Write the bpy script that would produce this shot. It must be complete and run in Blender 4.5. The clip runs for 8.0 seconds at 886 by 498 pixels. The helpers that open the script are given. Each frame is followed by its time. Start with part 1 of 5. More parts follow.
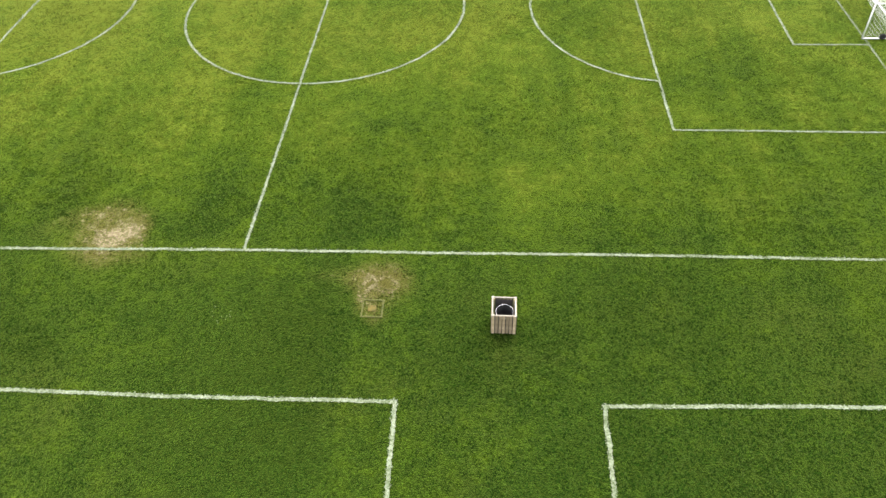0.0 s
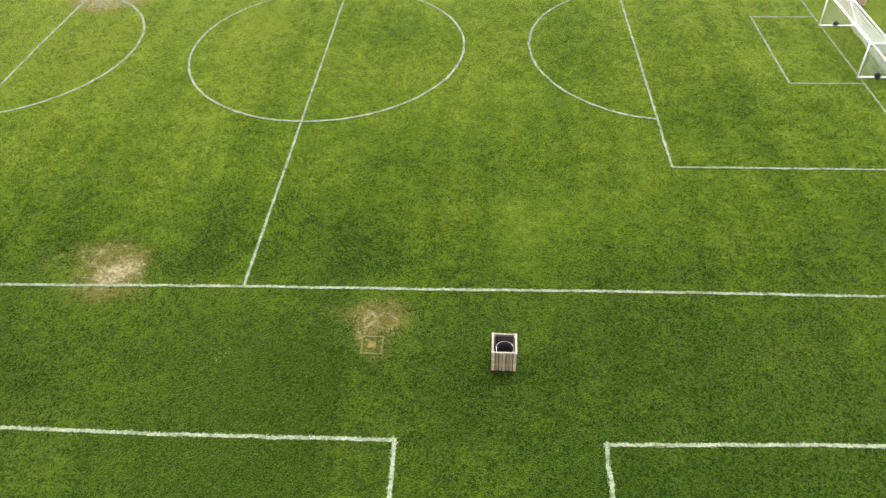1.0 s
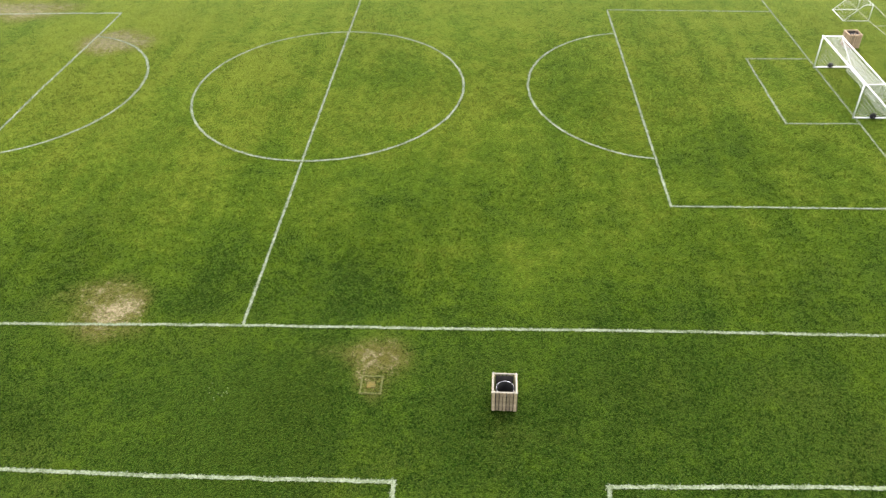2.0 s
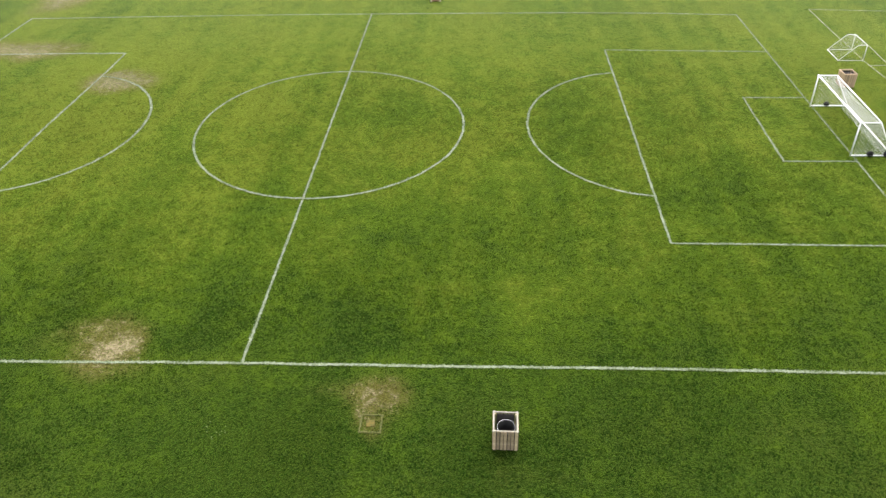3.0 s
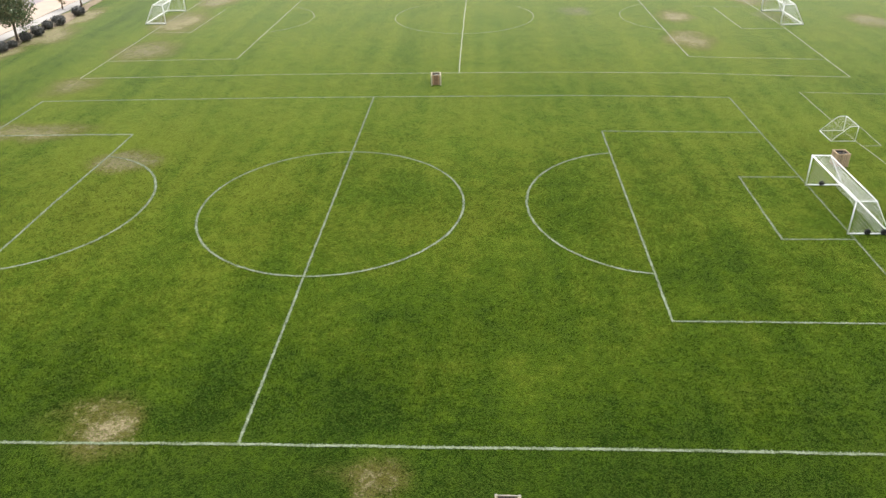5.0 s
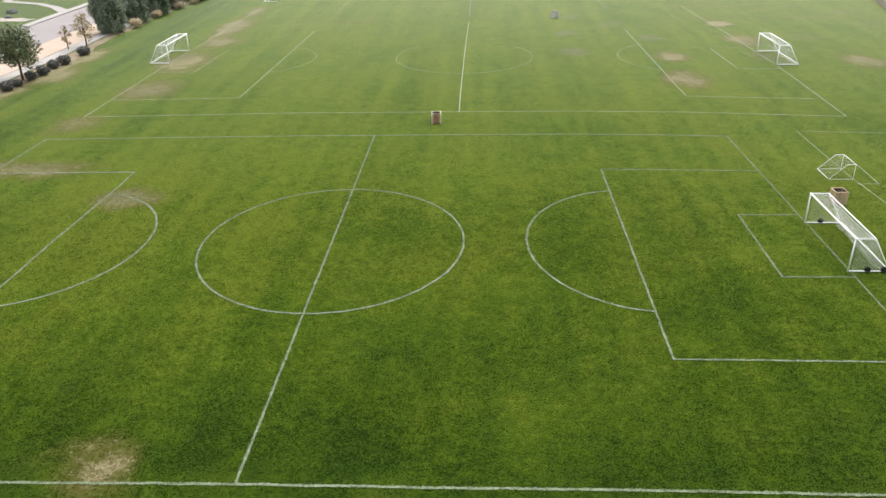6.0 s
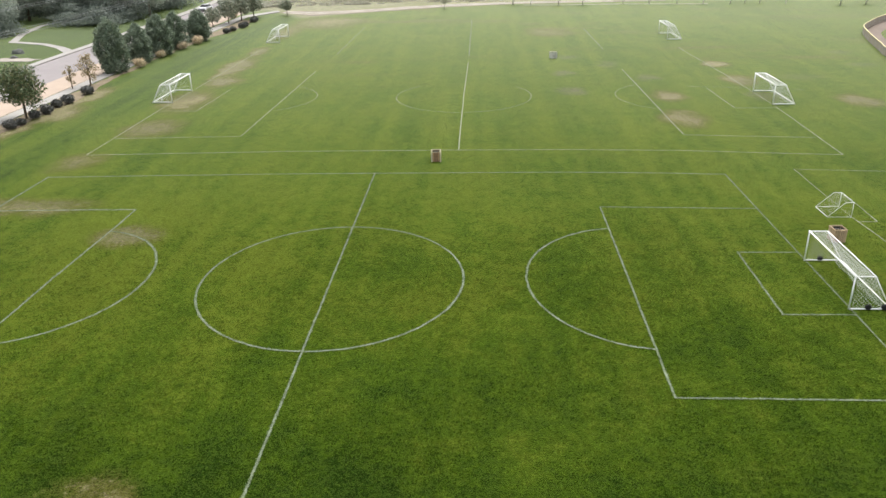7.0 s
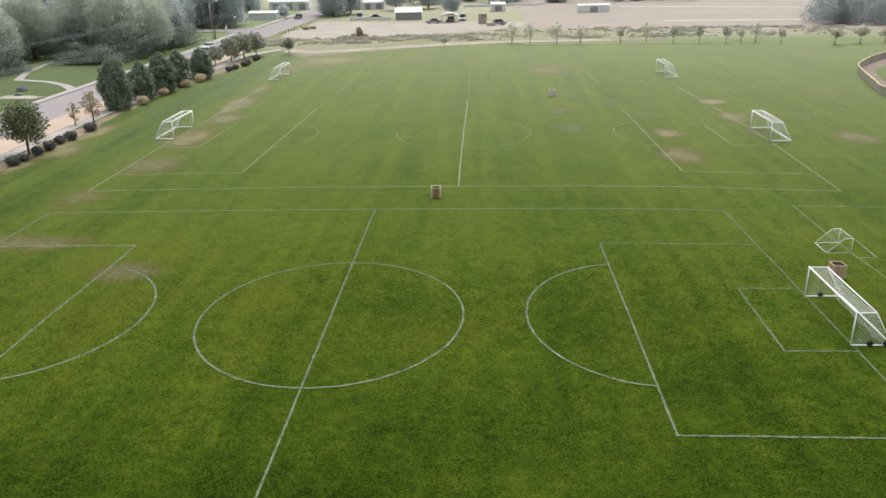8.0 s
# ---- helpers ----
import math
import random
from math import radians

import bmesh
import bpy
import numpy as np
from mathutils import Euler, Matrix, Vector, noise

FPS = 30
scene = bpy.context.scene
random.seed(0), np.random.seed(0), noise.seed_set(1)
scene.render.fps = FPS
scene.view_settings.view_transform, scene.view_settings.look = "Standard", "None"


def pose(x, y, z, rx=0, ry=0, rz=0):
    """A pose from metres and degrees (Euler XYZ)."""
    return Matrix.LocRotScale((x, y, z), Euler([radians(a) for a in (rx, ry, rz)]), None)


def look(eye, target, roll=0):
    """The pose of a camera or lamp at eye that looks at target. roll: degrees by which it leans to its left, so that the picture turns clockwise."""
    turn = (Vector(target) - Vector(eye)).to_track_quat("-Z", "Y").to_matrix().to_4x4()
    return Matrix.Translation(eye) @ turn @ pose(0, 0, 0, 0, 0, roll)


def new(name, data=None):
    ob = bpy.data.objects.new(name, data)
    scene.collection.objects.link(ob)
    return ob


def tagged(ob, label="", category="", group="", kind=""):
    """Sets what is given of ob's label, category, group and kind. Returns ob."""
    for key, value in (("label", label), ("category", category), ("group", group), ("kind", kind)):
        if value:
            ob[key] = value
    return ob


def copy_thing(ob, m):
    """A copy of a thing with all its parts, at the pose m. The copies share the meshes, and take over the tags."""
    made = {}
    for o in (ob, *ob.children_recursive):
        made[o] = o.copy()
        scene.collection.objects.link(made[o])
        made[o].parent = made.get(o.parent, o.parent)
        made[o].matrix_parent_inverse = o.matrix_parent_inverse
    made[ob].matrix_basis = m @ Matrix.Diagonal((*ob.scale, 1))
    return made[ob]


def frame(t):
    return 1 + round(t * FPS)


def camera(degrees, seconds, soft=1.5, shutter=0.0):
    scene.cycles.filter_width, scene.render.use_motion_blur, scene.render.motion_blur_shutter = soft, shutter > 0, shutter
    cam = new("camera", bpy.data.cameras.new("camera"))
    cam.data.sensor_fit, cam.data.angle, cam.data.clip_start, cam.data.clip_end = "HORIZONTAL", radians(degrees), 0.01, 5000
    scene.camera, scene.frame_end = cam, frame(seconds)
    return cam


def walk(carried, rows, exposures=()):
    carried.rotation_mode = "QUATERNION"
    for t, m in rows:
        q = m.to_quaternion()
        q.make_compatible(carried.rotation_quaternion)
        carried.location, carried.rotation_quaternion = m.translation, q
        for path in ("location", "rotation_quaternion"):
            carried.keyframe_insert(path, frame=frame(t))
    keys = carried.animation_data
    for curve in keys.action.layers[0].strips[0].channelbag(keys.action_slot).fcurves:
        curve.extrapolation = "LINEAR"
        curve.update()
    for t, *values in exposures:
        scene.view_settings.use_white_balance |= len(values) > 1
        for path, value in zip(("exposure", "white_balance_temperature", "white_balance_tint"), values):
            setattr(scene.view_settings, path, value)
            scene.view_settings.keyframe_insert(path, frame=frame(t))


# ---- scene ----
# Playing fields seen from a hovering camera that tilts up. Origin: centre spot of the main field, x along its touchline, y away.
cam = camera(60.334, 8.0, soft=1.5)
EYE = (9.316, -41.884, 20.771)
ROWS = [
    (0.0, 3.919, -43.938, -1.653),
    (0.5, 3.858, -42.505, -1.591),
    (1.0, 3.817, -41.201, -1.564),
    (1.5, 3.755, -39.735, -1.515),
    (3.0, 3.630, -35.493, -1.463),
    (3.5, 3.600, -34.073, -1.439),
    (4.0, 3.559, -32.536, -1.412),
    (4.5, 3.529, -31.063, -1.430),
    (6.0, 3.421, -26.846, -1.331),
    (6.5, 3.380, -25.424, -1.309),
    (7.0, 3.328, -24.033, -1.269),
    (7.5, 3.293, -22.643, -1.233),
    (8.0, 3.252, -21.346, -1.210),
]
EXPOSURE = 1.03
walk(cam, [(t, pose(*EYE, 0, 0, yaw) @ pose(0, 0, 0, 90 + pitch) @ pose(0, 0, 0, 0, 0, roll)) for t, yaw, pitch, roll in ROWS],
     exposures=[(0.0, EXPOSURE + 0.37, 6500, 17), (3.0, EXPOSURE + 0.08, 6500, 15), (5.0, EXPOSURE - 0.22, 6500, 12), (6.0, EXPOSURE - 0.4, 6500, 11), (7.0, EXPOSURE - 0.5, 6500, 10), (8.0, EXPOSURE - 0.78, 6500, 10)])

# ---- world and sun: hazy overcast, brightest ahead of the camera ----
SUN_EL, SUN_AZ = 62.0, -10.0   # azimuth from +y, minus is towards +x
world = bpy.data.worlds.new("overcast_sky")
scene.world = world
world.use_nodes = True
wn = world.node_tree.nodes
wl = world.node_tree.links
sky = wn.new("ShaderNodeTexSky")
sky.sky_type = "NISHITA"
sky.sun_disc = False
sky.sun_elevation = radians(SUN_EL)
sky.sun_rotation = radians(-SUN_AZ)
sky.dust_density = 6.0
sky.air_density = 1.5
grey = wn.new("ShaderNodeHueSaturation")
grey.inputs["Saturation"].default_value = 0.25
wl.new(sky.outputs[0], grey.inputs["Color"])
wl.new(grey.outputs[0], wn["Background"].inputs["Color"])
wn["Background"].inputs["Strength"].default_value = 0.19
sun = new("sun", bpy.data.lights.new("sun", "SUN"))
sun.data.energy = 0.45
sun.data.angle = radians(35)
sun.data.color = (1.0, 0.96, 0.9)
sx, sy = -math.sin(radians(SUN_AZ)), math.cos(radians(SUN_AZ))
sun.matrix_world = look((sx * 60, sy * 60, 60 * math.tan(radians(SUN_EL))), (0, 0, 0))


# ---- materials ----
def nodes_of(name):
    m = bpy.data.materials.new(name)
    m.use_nodes = True
    nt = m.node_tree
    return m, nt.nodes, nt.links, nt.nodes["Principled BSDF"]


def math_node(n, l, op, a, b, clamp=False):
    k = n.new("ShaderNodeMath")
    k.operation = op
    k.use_clamp = clamp
    for i, v in enumerate((a, b)):
        if isinstance(v, (int, float)):
            k.inputs[i].default_value = v
        else:
            l.new(v, k.inputs[i])
    return k.outputs[0]


def noise_node(n, l, vec, scale, detail=3.0, rough=0.55, distort=0.0):
    k = n.new("ShaderNodeTexNoise")
    k.inputs["Scale"].default_value = scale
    k.inputs["Detail"].default_value = detail
    k.inputs["Roughness"].default_value = rough
    k.inputs["Distortion"].default_value = distort
    if vec is not None:
        l.new(vec, k.inputs["Vector"])
    return k.outputs["Fac"]


def mix_node(n, l, fac, a, b, mode="MIX"):
    k = n.new("ShaderNodeMix")
    k.data_type = "RGBA"
    k.blend_type = mode
    for sock, v in ((k.inputs[0], fac), (k.inputs[6], a), (k.inputs[7], b)):
        if isinstance(v, (int, float)):
            sock.default_value = v
        elif isinstance(v, tuple):
            sock.default_value = (*v, 1.0)
        else:
            l.new(v, sock)
    return k.outputs[2]


def ramp_node(n, l, fac, stops):
    k = n.new("ShaderNodeValToRGB")
    e = k.color_ramp.elements
    while len(e) < len(stops):
        e.new(0.5)
    for el, (p, c) in zip(e, stops):
        el.position = p
        el.color = (*c, 1.0)
    l.new(fac, k.inputs[0])
    return k.outputs[0]


def bump_node(n, l, height, strength, dist, b):
    k = n.new("ShaderNodeBump")
    k.inputs["Strength"].default_value = strength
    k.inputs["Distance"].default_value = dist
    l.new(height, k.inputs["Height"])
    l.new(k.outputs[0], b.inputs["Normal"])


def surface(name, c1, c2, scale, rough=0.7, bump=0.3, dist=0.01, metal=0.0, fine=None, objrand=0.0, island=0.0):
    """Two colours mixed by noise at two scales, with bump; optional shift by object or by island."""
    m, n, l, b = nodes_of(name)
    co = n.new("ShaderNodeTexCoord").outputs["Object"]
    big = noise_node(n, l, co, scale, 4)
    small = noise_node(n, l, co, fine or scale * 7, 5)
    f = math_node(n, l, "MULTIPLY", math_node(n, l, "SUBTRACT", math_node(n, l, "ADD", big, math_node(n, l, "MULTIPLY", small, 0.6)), 0.45), 1.6, True)
    col = mix_node(n, l, f, c1, c2)
    if objrand or island:
        src = n.new("ShaderNodeObjectInfo").outputs["Random"] if objrand else n.new("ShaderNodeNewGeometry").outputs["Random Per Island"]
        amt = objrand or island
        h = n.new("ShaderNodeHueSaturation")
        l.new(math_node(n, l, "ADD", math_node(n, l, "MULTIPLY", src, 2 * amt), 1 - amt), h.inputs["Value"])
        l.new(col, h.inputs["Color"])
        col = h.outputs[0]
    l.new(col, b.inputs["Base Color"])
    b.inputs["Roughness"].default_value = rough
    b.inputs["Metallic"].default_value = metal
    if bump:
        bump_node(n, l, small, bump, dist, b)
    return m


def leaf_material(name, c1, c2, c3, spread=0.45, through_light=0.25):
    """Leaves: hue by island, with some light passing through."""
    m, n, l, b = nodes_of(name)
    r = n.new("ShaderNodeNewGeometry").outputs["Random Per Island"]
    col = ramp_node(n, l, r, [(0.0, c1), (0.5, c2), (1.0, c3)])
    co = n.new("ShaderNodeTexCoord").outputs["Object"]
    big = noise_node(n, l, co, 0.9, 2)
    h = n.new("ShaderNodeHueSaturation")
    l.new(math_node(n, l, "ADD", math_node(n, l, "MULTIPLY", big, 2 * spread), 1 - spread), h.inputs["Value"])
    l.new(col, h.inputs["Color"])
    l.new(h.outputs[0], b.inputs["Base Color"])
    b.inputs["Roughness"].default_value = 0.6
    t = n.new("ShaderNodeBsdfTranslucent")
    l.new(h.outputs[0], t.inputs["Color"])
    mx = n.new("ShaderNodeMixShader")
    mx.inputs[0].default_value = through_light
    l.new(b.outputs[0], mx.inputs[1])
    l.new(t.outputs[0], mx.inputs[2])
    l.new(mx.outputs[0], n["Material Output"].inputs[0])
    return m


def grass_material(name, blades):
    """Mown turf: lush and yellowish blotches, straw and bare soil where worn."""
    m, n, l, b = nodes_of(name)
    geo = n.new("ShaderNodeNewGeometry")
    pos = geo.outputs["Position"]

    def attr(key):
        a = n.new("ShaderNodeAttribute")
        a.attribute_name = key
        return a.outputs["Fac"]
    wear, tone_shade, dry, mud = attr("wear"), attr("tone_shade"), attr("dry"), attr("mud")

    def swing(fac, amount):
        return math_node(n, l, "MULTIPLY", math_node(n, l, "SUBTRACT", fac, 0.5), amount)

    def total(*terms):
        out = terms[0]
        for term in terms[1:]:
            out = math_node(n, l, "ADD", out, term)
        return out
    n1 = noise_node(n, l, pos, 0.16, 3, 0.5)
    n2 = noise_node(n, l, pos, 0.8, 3, 0.6, 0.4)
    clump = noise_node(n, l, pos, 2.7, 2, 0.5, 0.5)
    tuft = noise_node(n, l, pos, 7.5, 3, 0.6, 0.9)
    fine = noise_node(n, l, pos, 21.0, 3, 0.65)
    hue = math_node(n, l, "ADD", total(swing(n1, 0.8), swing(n2, 0.85), swing(clump, 0.6), swing(tuft, 0.55), math_node(n, l, "MULTIPLY", tone_shade, 0.4)), 0.5, True)
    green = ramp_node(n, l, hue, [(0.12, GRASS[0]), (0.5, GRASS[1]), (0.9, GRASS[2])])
    grain = total(swing(n2, 0.4), swing(clump, 0.65), swing(tuft, 1.5), swing(fine, 2.8), math_node(n, l, "MULTIPLY", tone_shade, 0.27))
    if blades:
        grain = total(grain, swing(geo.outputs["Random Per Island"], 1.4))
    # highlights on blade tips, painted as paler flecks at the noise peaks
    tips = math_node(n, l, "MULTIPLY", math_node(n, l, "MAXIMUM", math_node(n, l, "SUBTRACT", fine, 0.58), 0.0), 5.0)
    h = n.new("ShaderNodeHueSaturation")
    l.new(math_node(n, l, "MAXIMUM", math_node(n, l, "ADD", math_node(n, l, "ADD", grain, tips), 0.97), 0.44), h.inputs["Value"])
    l.new(green, h.inputs["Color"])
    h_out = h.outputs[0]
    if blades:
        fleck = math_node(n, l, "GREATER_THAN", geo.outputs["Random Per Island"], 0.85)
        h_out = mix_node(n, l, math_node(n, l, "MULTIPLY", fleck, 0.35), h_out, (0.105, 0.14, 0.032))
    dry_grass = mix_node(n, l, math_node(n, l, "ADD", swing(n2, 3.0), 0.5, True), (0.115, 0.11, 0.068), (0.25, 0.205, 0.15))
    col = mix_node(n, l, dry, h_out, dry_grass)
    # wear: brown thinned turf, then loose straw, then bare soil; each breaks up into strands
    gate = math_node(n, l, "MULTIPLY", wear, 5.0, True)
    w = math_node(n, l, "MULTIPLY", total(wear, swing(clump, 1.3), swing(n2, 0.9), swing(tuft, 1.5), swing(fine, 1.9)), gate)
    thin = math_node(n, l, "MULTIPLY", total(wear, swing(tuft, 0.9)), gate)
    col = mix_node(n, l, math_node(n, l, "MINIMUM", math_node(n, l, "MULTIPLY", thin, 1.7, True), 0.72), col,
                   mix_node(n, l, fine, (0.05, 0.041, 0.012), (0.125, 0.091, 0.031)))
    straw = mix_node(n, l, fine, (0.07, 0.058, 0.03), (0.168, 0.137, 0.085))
    soil = mix_node(n, l, math_node(n, l, "MULTIPLY", math_node(n, l, "SUBTRACT", tuft, 0.36), 4.0, True), (0.09, 0.074, 0.034), (0.31, 0.247, 0.166))
    col = mix_node(n, l, math_node(n, l, "MULTIPLY", math_node(n, l, "SUBTRACT", w, 0.36), 1.7, True), col, straw)
    col = mix_node(n, l, math_node(n, l, "MULTIPLY", math_node(n, l, "SUBTRACT", w, 0.66), 2.2, True), col, soil)
    # muddy hollows
    wet = math_node(n, l, "MULTIPLY", total(mud, swing(clump, 1.2), swing(n2, 0.8)), math_node(n, l, "MULTIPLY", mud, 4.0, True), True)
    col = mix_node(n, l, wet, col, mix_node(n, l, clump, (0.052, 0.046, 0.026), (0.135, 0.116, 0.085)))
    l.new(col, b.inputs["Base Color"])
    b.inputs["Roughness"].default_value = 0.8
    b.inputs["Specular IOR Level"].default_value = 0.0
    b.inputs["Sheen Weight"].default_value = 0.36
    b.inputs["Sheen Roughness"].default_value = 0.45
    b.inputs["Sheen Tint"].default_value = (0.42, 0.6, 0.08, 1)
    up = n.new("ShaderNodeCombineXYZ")
    up.inputs[2].default_value = 1.0
    if blades:
        # short blades shade much like the turf they stand in
        mixed = n.new("ShaderNodeMix")
        mixed.data_type = "VECTOR"
        mixed.inputs[0].default_value = 0.5
        l.new(geo.outputs["Normal"], mixed.inputs[4])
        l.new(up.outputs[0], mixed.inputs[5])
        l.new(mixed.outputs[1], b.inputs["Normal"])
    else:
        bump_node(n, l, math_node(n, l, "ADD", math_node(n, l, "MULTIPLY", tuft, 0.6), math_node(n, l, "MULTIPLY", fine, 0.6)), 1.0, 0.16, b)
    # gloss added in place of haze: whitens the turf, strong only at a flat angle
    face = n.new("ShaderNodeLayerWeight")
    l.new(up.outputs[0], face.inputs["Normal"])
    gloss = n.new("ShaderNodeBsdfAnisotropic")
    gloss.inputs["Roughness"].default_value = 0.6
    gloss.inputs["Color"].default_value = (0.85, 0.88, 0.78, 1)
    l.new(up.outputs[0], gloss.inputs["Normal"])
    haze_gloss = math_node(n, l, "MULTIPLY", math_node(n, l, "POWER", face.outputs["Facing"], 9.0), 0.285)
    mx = n.new("ShaderNodeMixShader")
    l.new(haze_gloss, mx.inputs[0])
    l.new(b.outputs[0], mx.inputs[1])
    l.new(gloss.outputs[0], mx.inputs[2])
    l.new(mx.outputs[0], n["Material Output"].inputs[0])
    return m


def paint_line_material(name, keep, colour=(0.285, 0.32, 0.215)):
    """Field-marking paint on grass; keep: how much of it is left."""
    m, n, l, b = nodes_of(name)
    pos = n.new("ShaderNodeNewGeometry").outputs["Position"]
    n1 = noise_node(n, l, pos, 1.3, 3)
    n2 = noise_node(n, l, pos, 14.0, 4, 0.7)
    f = math_node(n, l, "ADD", math_node(n, l, "MULTIPLY", math_node(n, l, "SUBTRACT", n1, 0.5), 1.4),
                  math_node(n, l, "MULTIPLY", math_node(n, l, "SUBTRACT", n2, 0.5), 3.2))
    f = math_node(n, l, "ADD", f, keep, True)
    col = mix_node(n, l, f, (0.05, 0.08, 0.014), colour)
    l.new(col, b.inputs["Base Color"])
    b.inputs["Roughness"].default_value = 0.85
    bump_node(n, l, n2, 0.7, 0.02, b)
    return m


GRASS = ((0.0145, 0.038, 0.0045), (0.0345, 0.0645, 0.0047), (0.0655, 0.0855, 0.0088))
M_GROUND = grass_material("turf", False)
M_BLADES = grass_material("turf_blades", True)
M_LINE = paint_line_material("line_paint", 0.54, (0.262, 0.312, 0.2))
M_LINE_WORN = paint_line_material("line_paint_worn", 0.66, (0.36, 0.38, 0.24))
M_LINE_FAINT = paint_line_material("line_paint_faint", 0.3, (0.4, 0.42, 0.28))
M_WHITE_METAL = surface("white_powder_coat", (0.94, 0.94, 0.92), (0.9, 0.91, 0.89), 2.0, 0.4, 0.1, 0.002)
M_NET = surface("net_cord", (0.85, 0.86, 0.83), (0.75, 0.76, 0.73), 3.0, 0.9, 0)
M_RUBBER = surface("black_rubber", (0.012, 0.012, 0.013), (0.03, 0.03, 0.03), 6.0, 0.8, 0.3)
M_WOOD_GREY = surface("weathered_wood", (0.58, 0.475, 0.31), (0.23, 0.17, 0.095), 5.0, 0.85, 0.5, 0.004, objrand=0.5)
M_WOOD_RED = surface("stained_wood", (0.6, 0.38, 0.23), (0.3, 0.18, 0.1), 5.0, 0.85, 0.5, 0.004, objrand=0.35)
M_WOOD_TAN = surface("tan_wood", (0.56, 0.42, 0.27), (0.42, 0.3, 0.19), 5.0, 0.85, 0.5, 0.004, objrand=0.2)
M_POST_PALE = surface("pale_painted_wood", (0.72, 0.66, 0.48), (0.6, 0.54, 0.38), 5.0, 0.8, 0.3, 0.003)
M_FLOWER = surface("clover_bloom", (0.36, 0.42, 0.2), (0.28, 0.34, 0.15), 9.0, 0.9, 0)
M_RAIL = surface("pale_rail_wood", (0.38, 0.36, 0.28), (0.25, 0.235, 0.175), 5.0, 0.85, 0.4, 0.004, objrand=0.15)
M_WOOD_OLD = surface("silvered_wood", (0.76, 0.75, 0.7), (0.62, 0.61, 0.57), 5.0, 0.85, 0.5, 0.004, objrand=0.2)
M_BLACK_PLASTIC = surface("black_plastic", (0.009, 0.01, 0.009), (0.02, 0.021, 0.019), 8.0, 0.85, 0.3, 0.01)
# colour of the shade inside the bins
M_INNER_SHADE = surface("dark_inner_shade", (0.05, 0.045, 0.04), (0.09, 0.08, 0.07), 7.0, 0.85, 0.3, 0.004)
M_STEEL = surface("steel_hoop", (0.62, 0.63, 0.63), (0.45, 0.46, 0.46), 8.0, 0.4, 0.1, 0.002, metal=0.7)
M_ASPHALT = surface("asphalt", (0.225, 0.205, 0.203), (0.29, 0.262, 0.26), 0.25, 0.9, 0.4, 0.01, fine=9.0)
M_CONCRETE = surface("concrete", (0.39, 0.372, 0.34), (0.31, 0.293, 0.27), 0.4, 0.9, 0.3, 0.006, fine=7.0)
M_GRAVEL = surface("tan_gravel", (0.48, 0.38, 0.3), (0.38, 0.3, 0.235), 0.3, 0.95, 0.6, 0.02, fine=8.0)
M_DIRT = surface("pale_dirt", (0.39, 0.352, 0.305), (0.29, 0.26, 0.218), 0.12, 0.95, 0.5, 0.03, fine=3.0)
M_TRACK = surface("brown_track", (0.31, 0.265, 0.205), (0.2, 0.18, 0.13), 0.25, 0.95, 0.5, 0.03, fine=2.0)
M_LANE = surface("pale_lane", (0.56, 0.52, 0.45), (0.46, 0.42, 0.36), 0.3, 0.95, 0.4, 0.02, fine=3.0)
M_TAN_FIELD = surface("stubble", (0.33, 0.285, 0.245), (0.26, 0.225, 0.19), 0.05, 0.95, 0.5, 0.05, fine=1.5)
M_MULCH = surface("mulch", (0.13, 0.105, 0.06), (0.27, 0.215, 0.14), 0.8, 0.95, 0.6, 0.03, fine=8.0)
M_BARK = surface("bark", (0.12, 0.09, 0.065), (0.2, 0.16, 0.12), 4.0, 0.9, 0.6, 0.02)
M_BARK_YOUNG = surface("young_bark", (0.4, 0.38, 0.33), (0.48, 0.45, 0.4), 4.0, 0.9, 0.4, 0.01)
M_SHED = surface("pale_siding", (0.82, 0.83, 0.8), (0.74, 0.75, 0.73), 0.5, 0.8, 0.1)
M_ROOF = surface("white_metal_roof", (0.54, 0.55, 0.55), (0.46, 0.47, 0.48), 0.5, 0.5, 0.1)
# shade of openings painted on solid panels, its grey lifted for haze
M_DARK = surface("hazed_opening_shade", (0.28, 0.28, 0.28), (0.36, 0.355, 0.35), 1.0, 0.8, 0)
M_BROWN_FENCE = surface("brown_windscreen", (0.4, 0.35, 0.29), (0.32, 0.28, 0.235), 0.6, 0.9, 0.3)
M_YELLOW = surface("yellow_cap", (0.74, 0.66, 0.36), (0.64, 0.57, 0.31), 1.0, 0.6, 0.1)
M_ROCK = surface("grey_rock", (0.17, 0.18, 0.16), (0.09, 0.095, 0.085), 1.2, 0.9, 0.6, 0.04)
M_WIRE = surface("cable", (0.3, 0.31, 0.32), (0.22, 0.22, 0.23), 1.0, 0.5, 0)
M_CAR_WHITE = surface("white_car_paint", (0.75, 0.76, 0.76), (0.68, 0.69, 0.7), 0.7, 0.25, 0)
M_CAR_DARK = surface("dark_car_paint", (0.05, 0.052, 0.06), (0.08, 0.08, 0.085), 0.7, 0.25, 0)
M_CAR_GREY = surface("grey_car_paint", (0.25, 0.27, 0.27), (0.2, 0.21, 0.22), 0.7, 0.3, 0)
M_GLASS = surface("tinted_glass", (0.015, 0.018, 0.02), (0.03, 0.033, 0.036), 1.0, 0.08, 0)
M_LAMP_GLASS = surface("lamp_lens", (0.6, 0.6, 0.58), (0.45, 0.45, 0.45), 3.0, 0.15, 0)
L_TREE = leaf_material("autumn_green_leaves", (0.085, 0.125, 0.058), (0.135, 0.18, 0.082), (0.22, 0.21, 0.105))
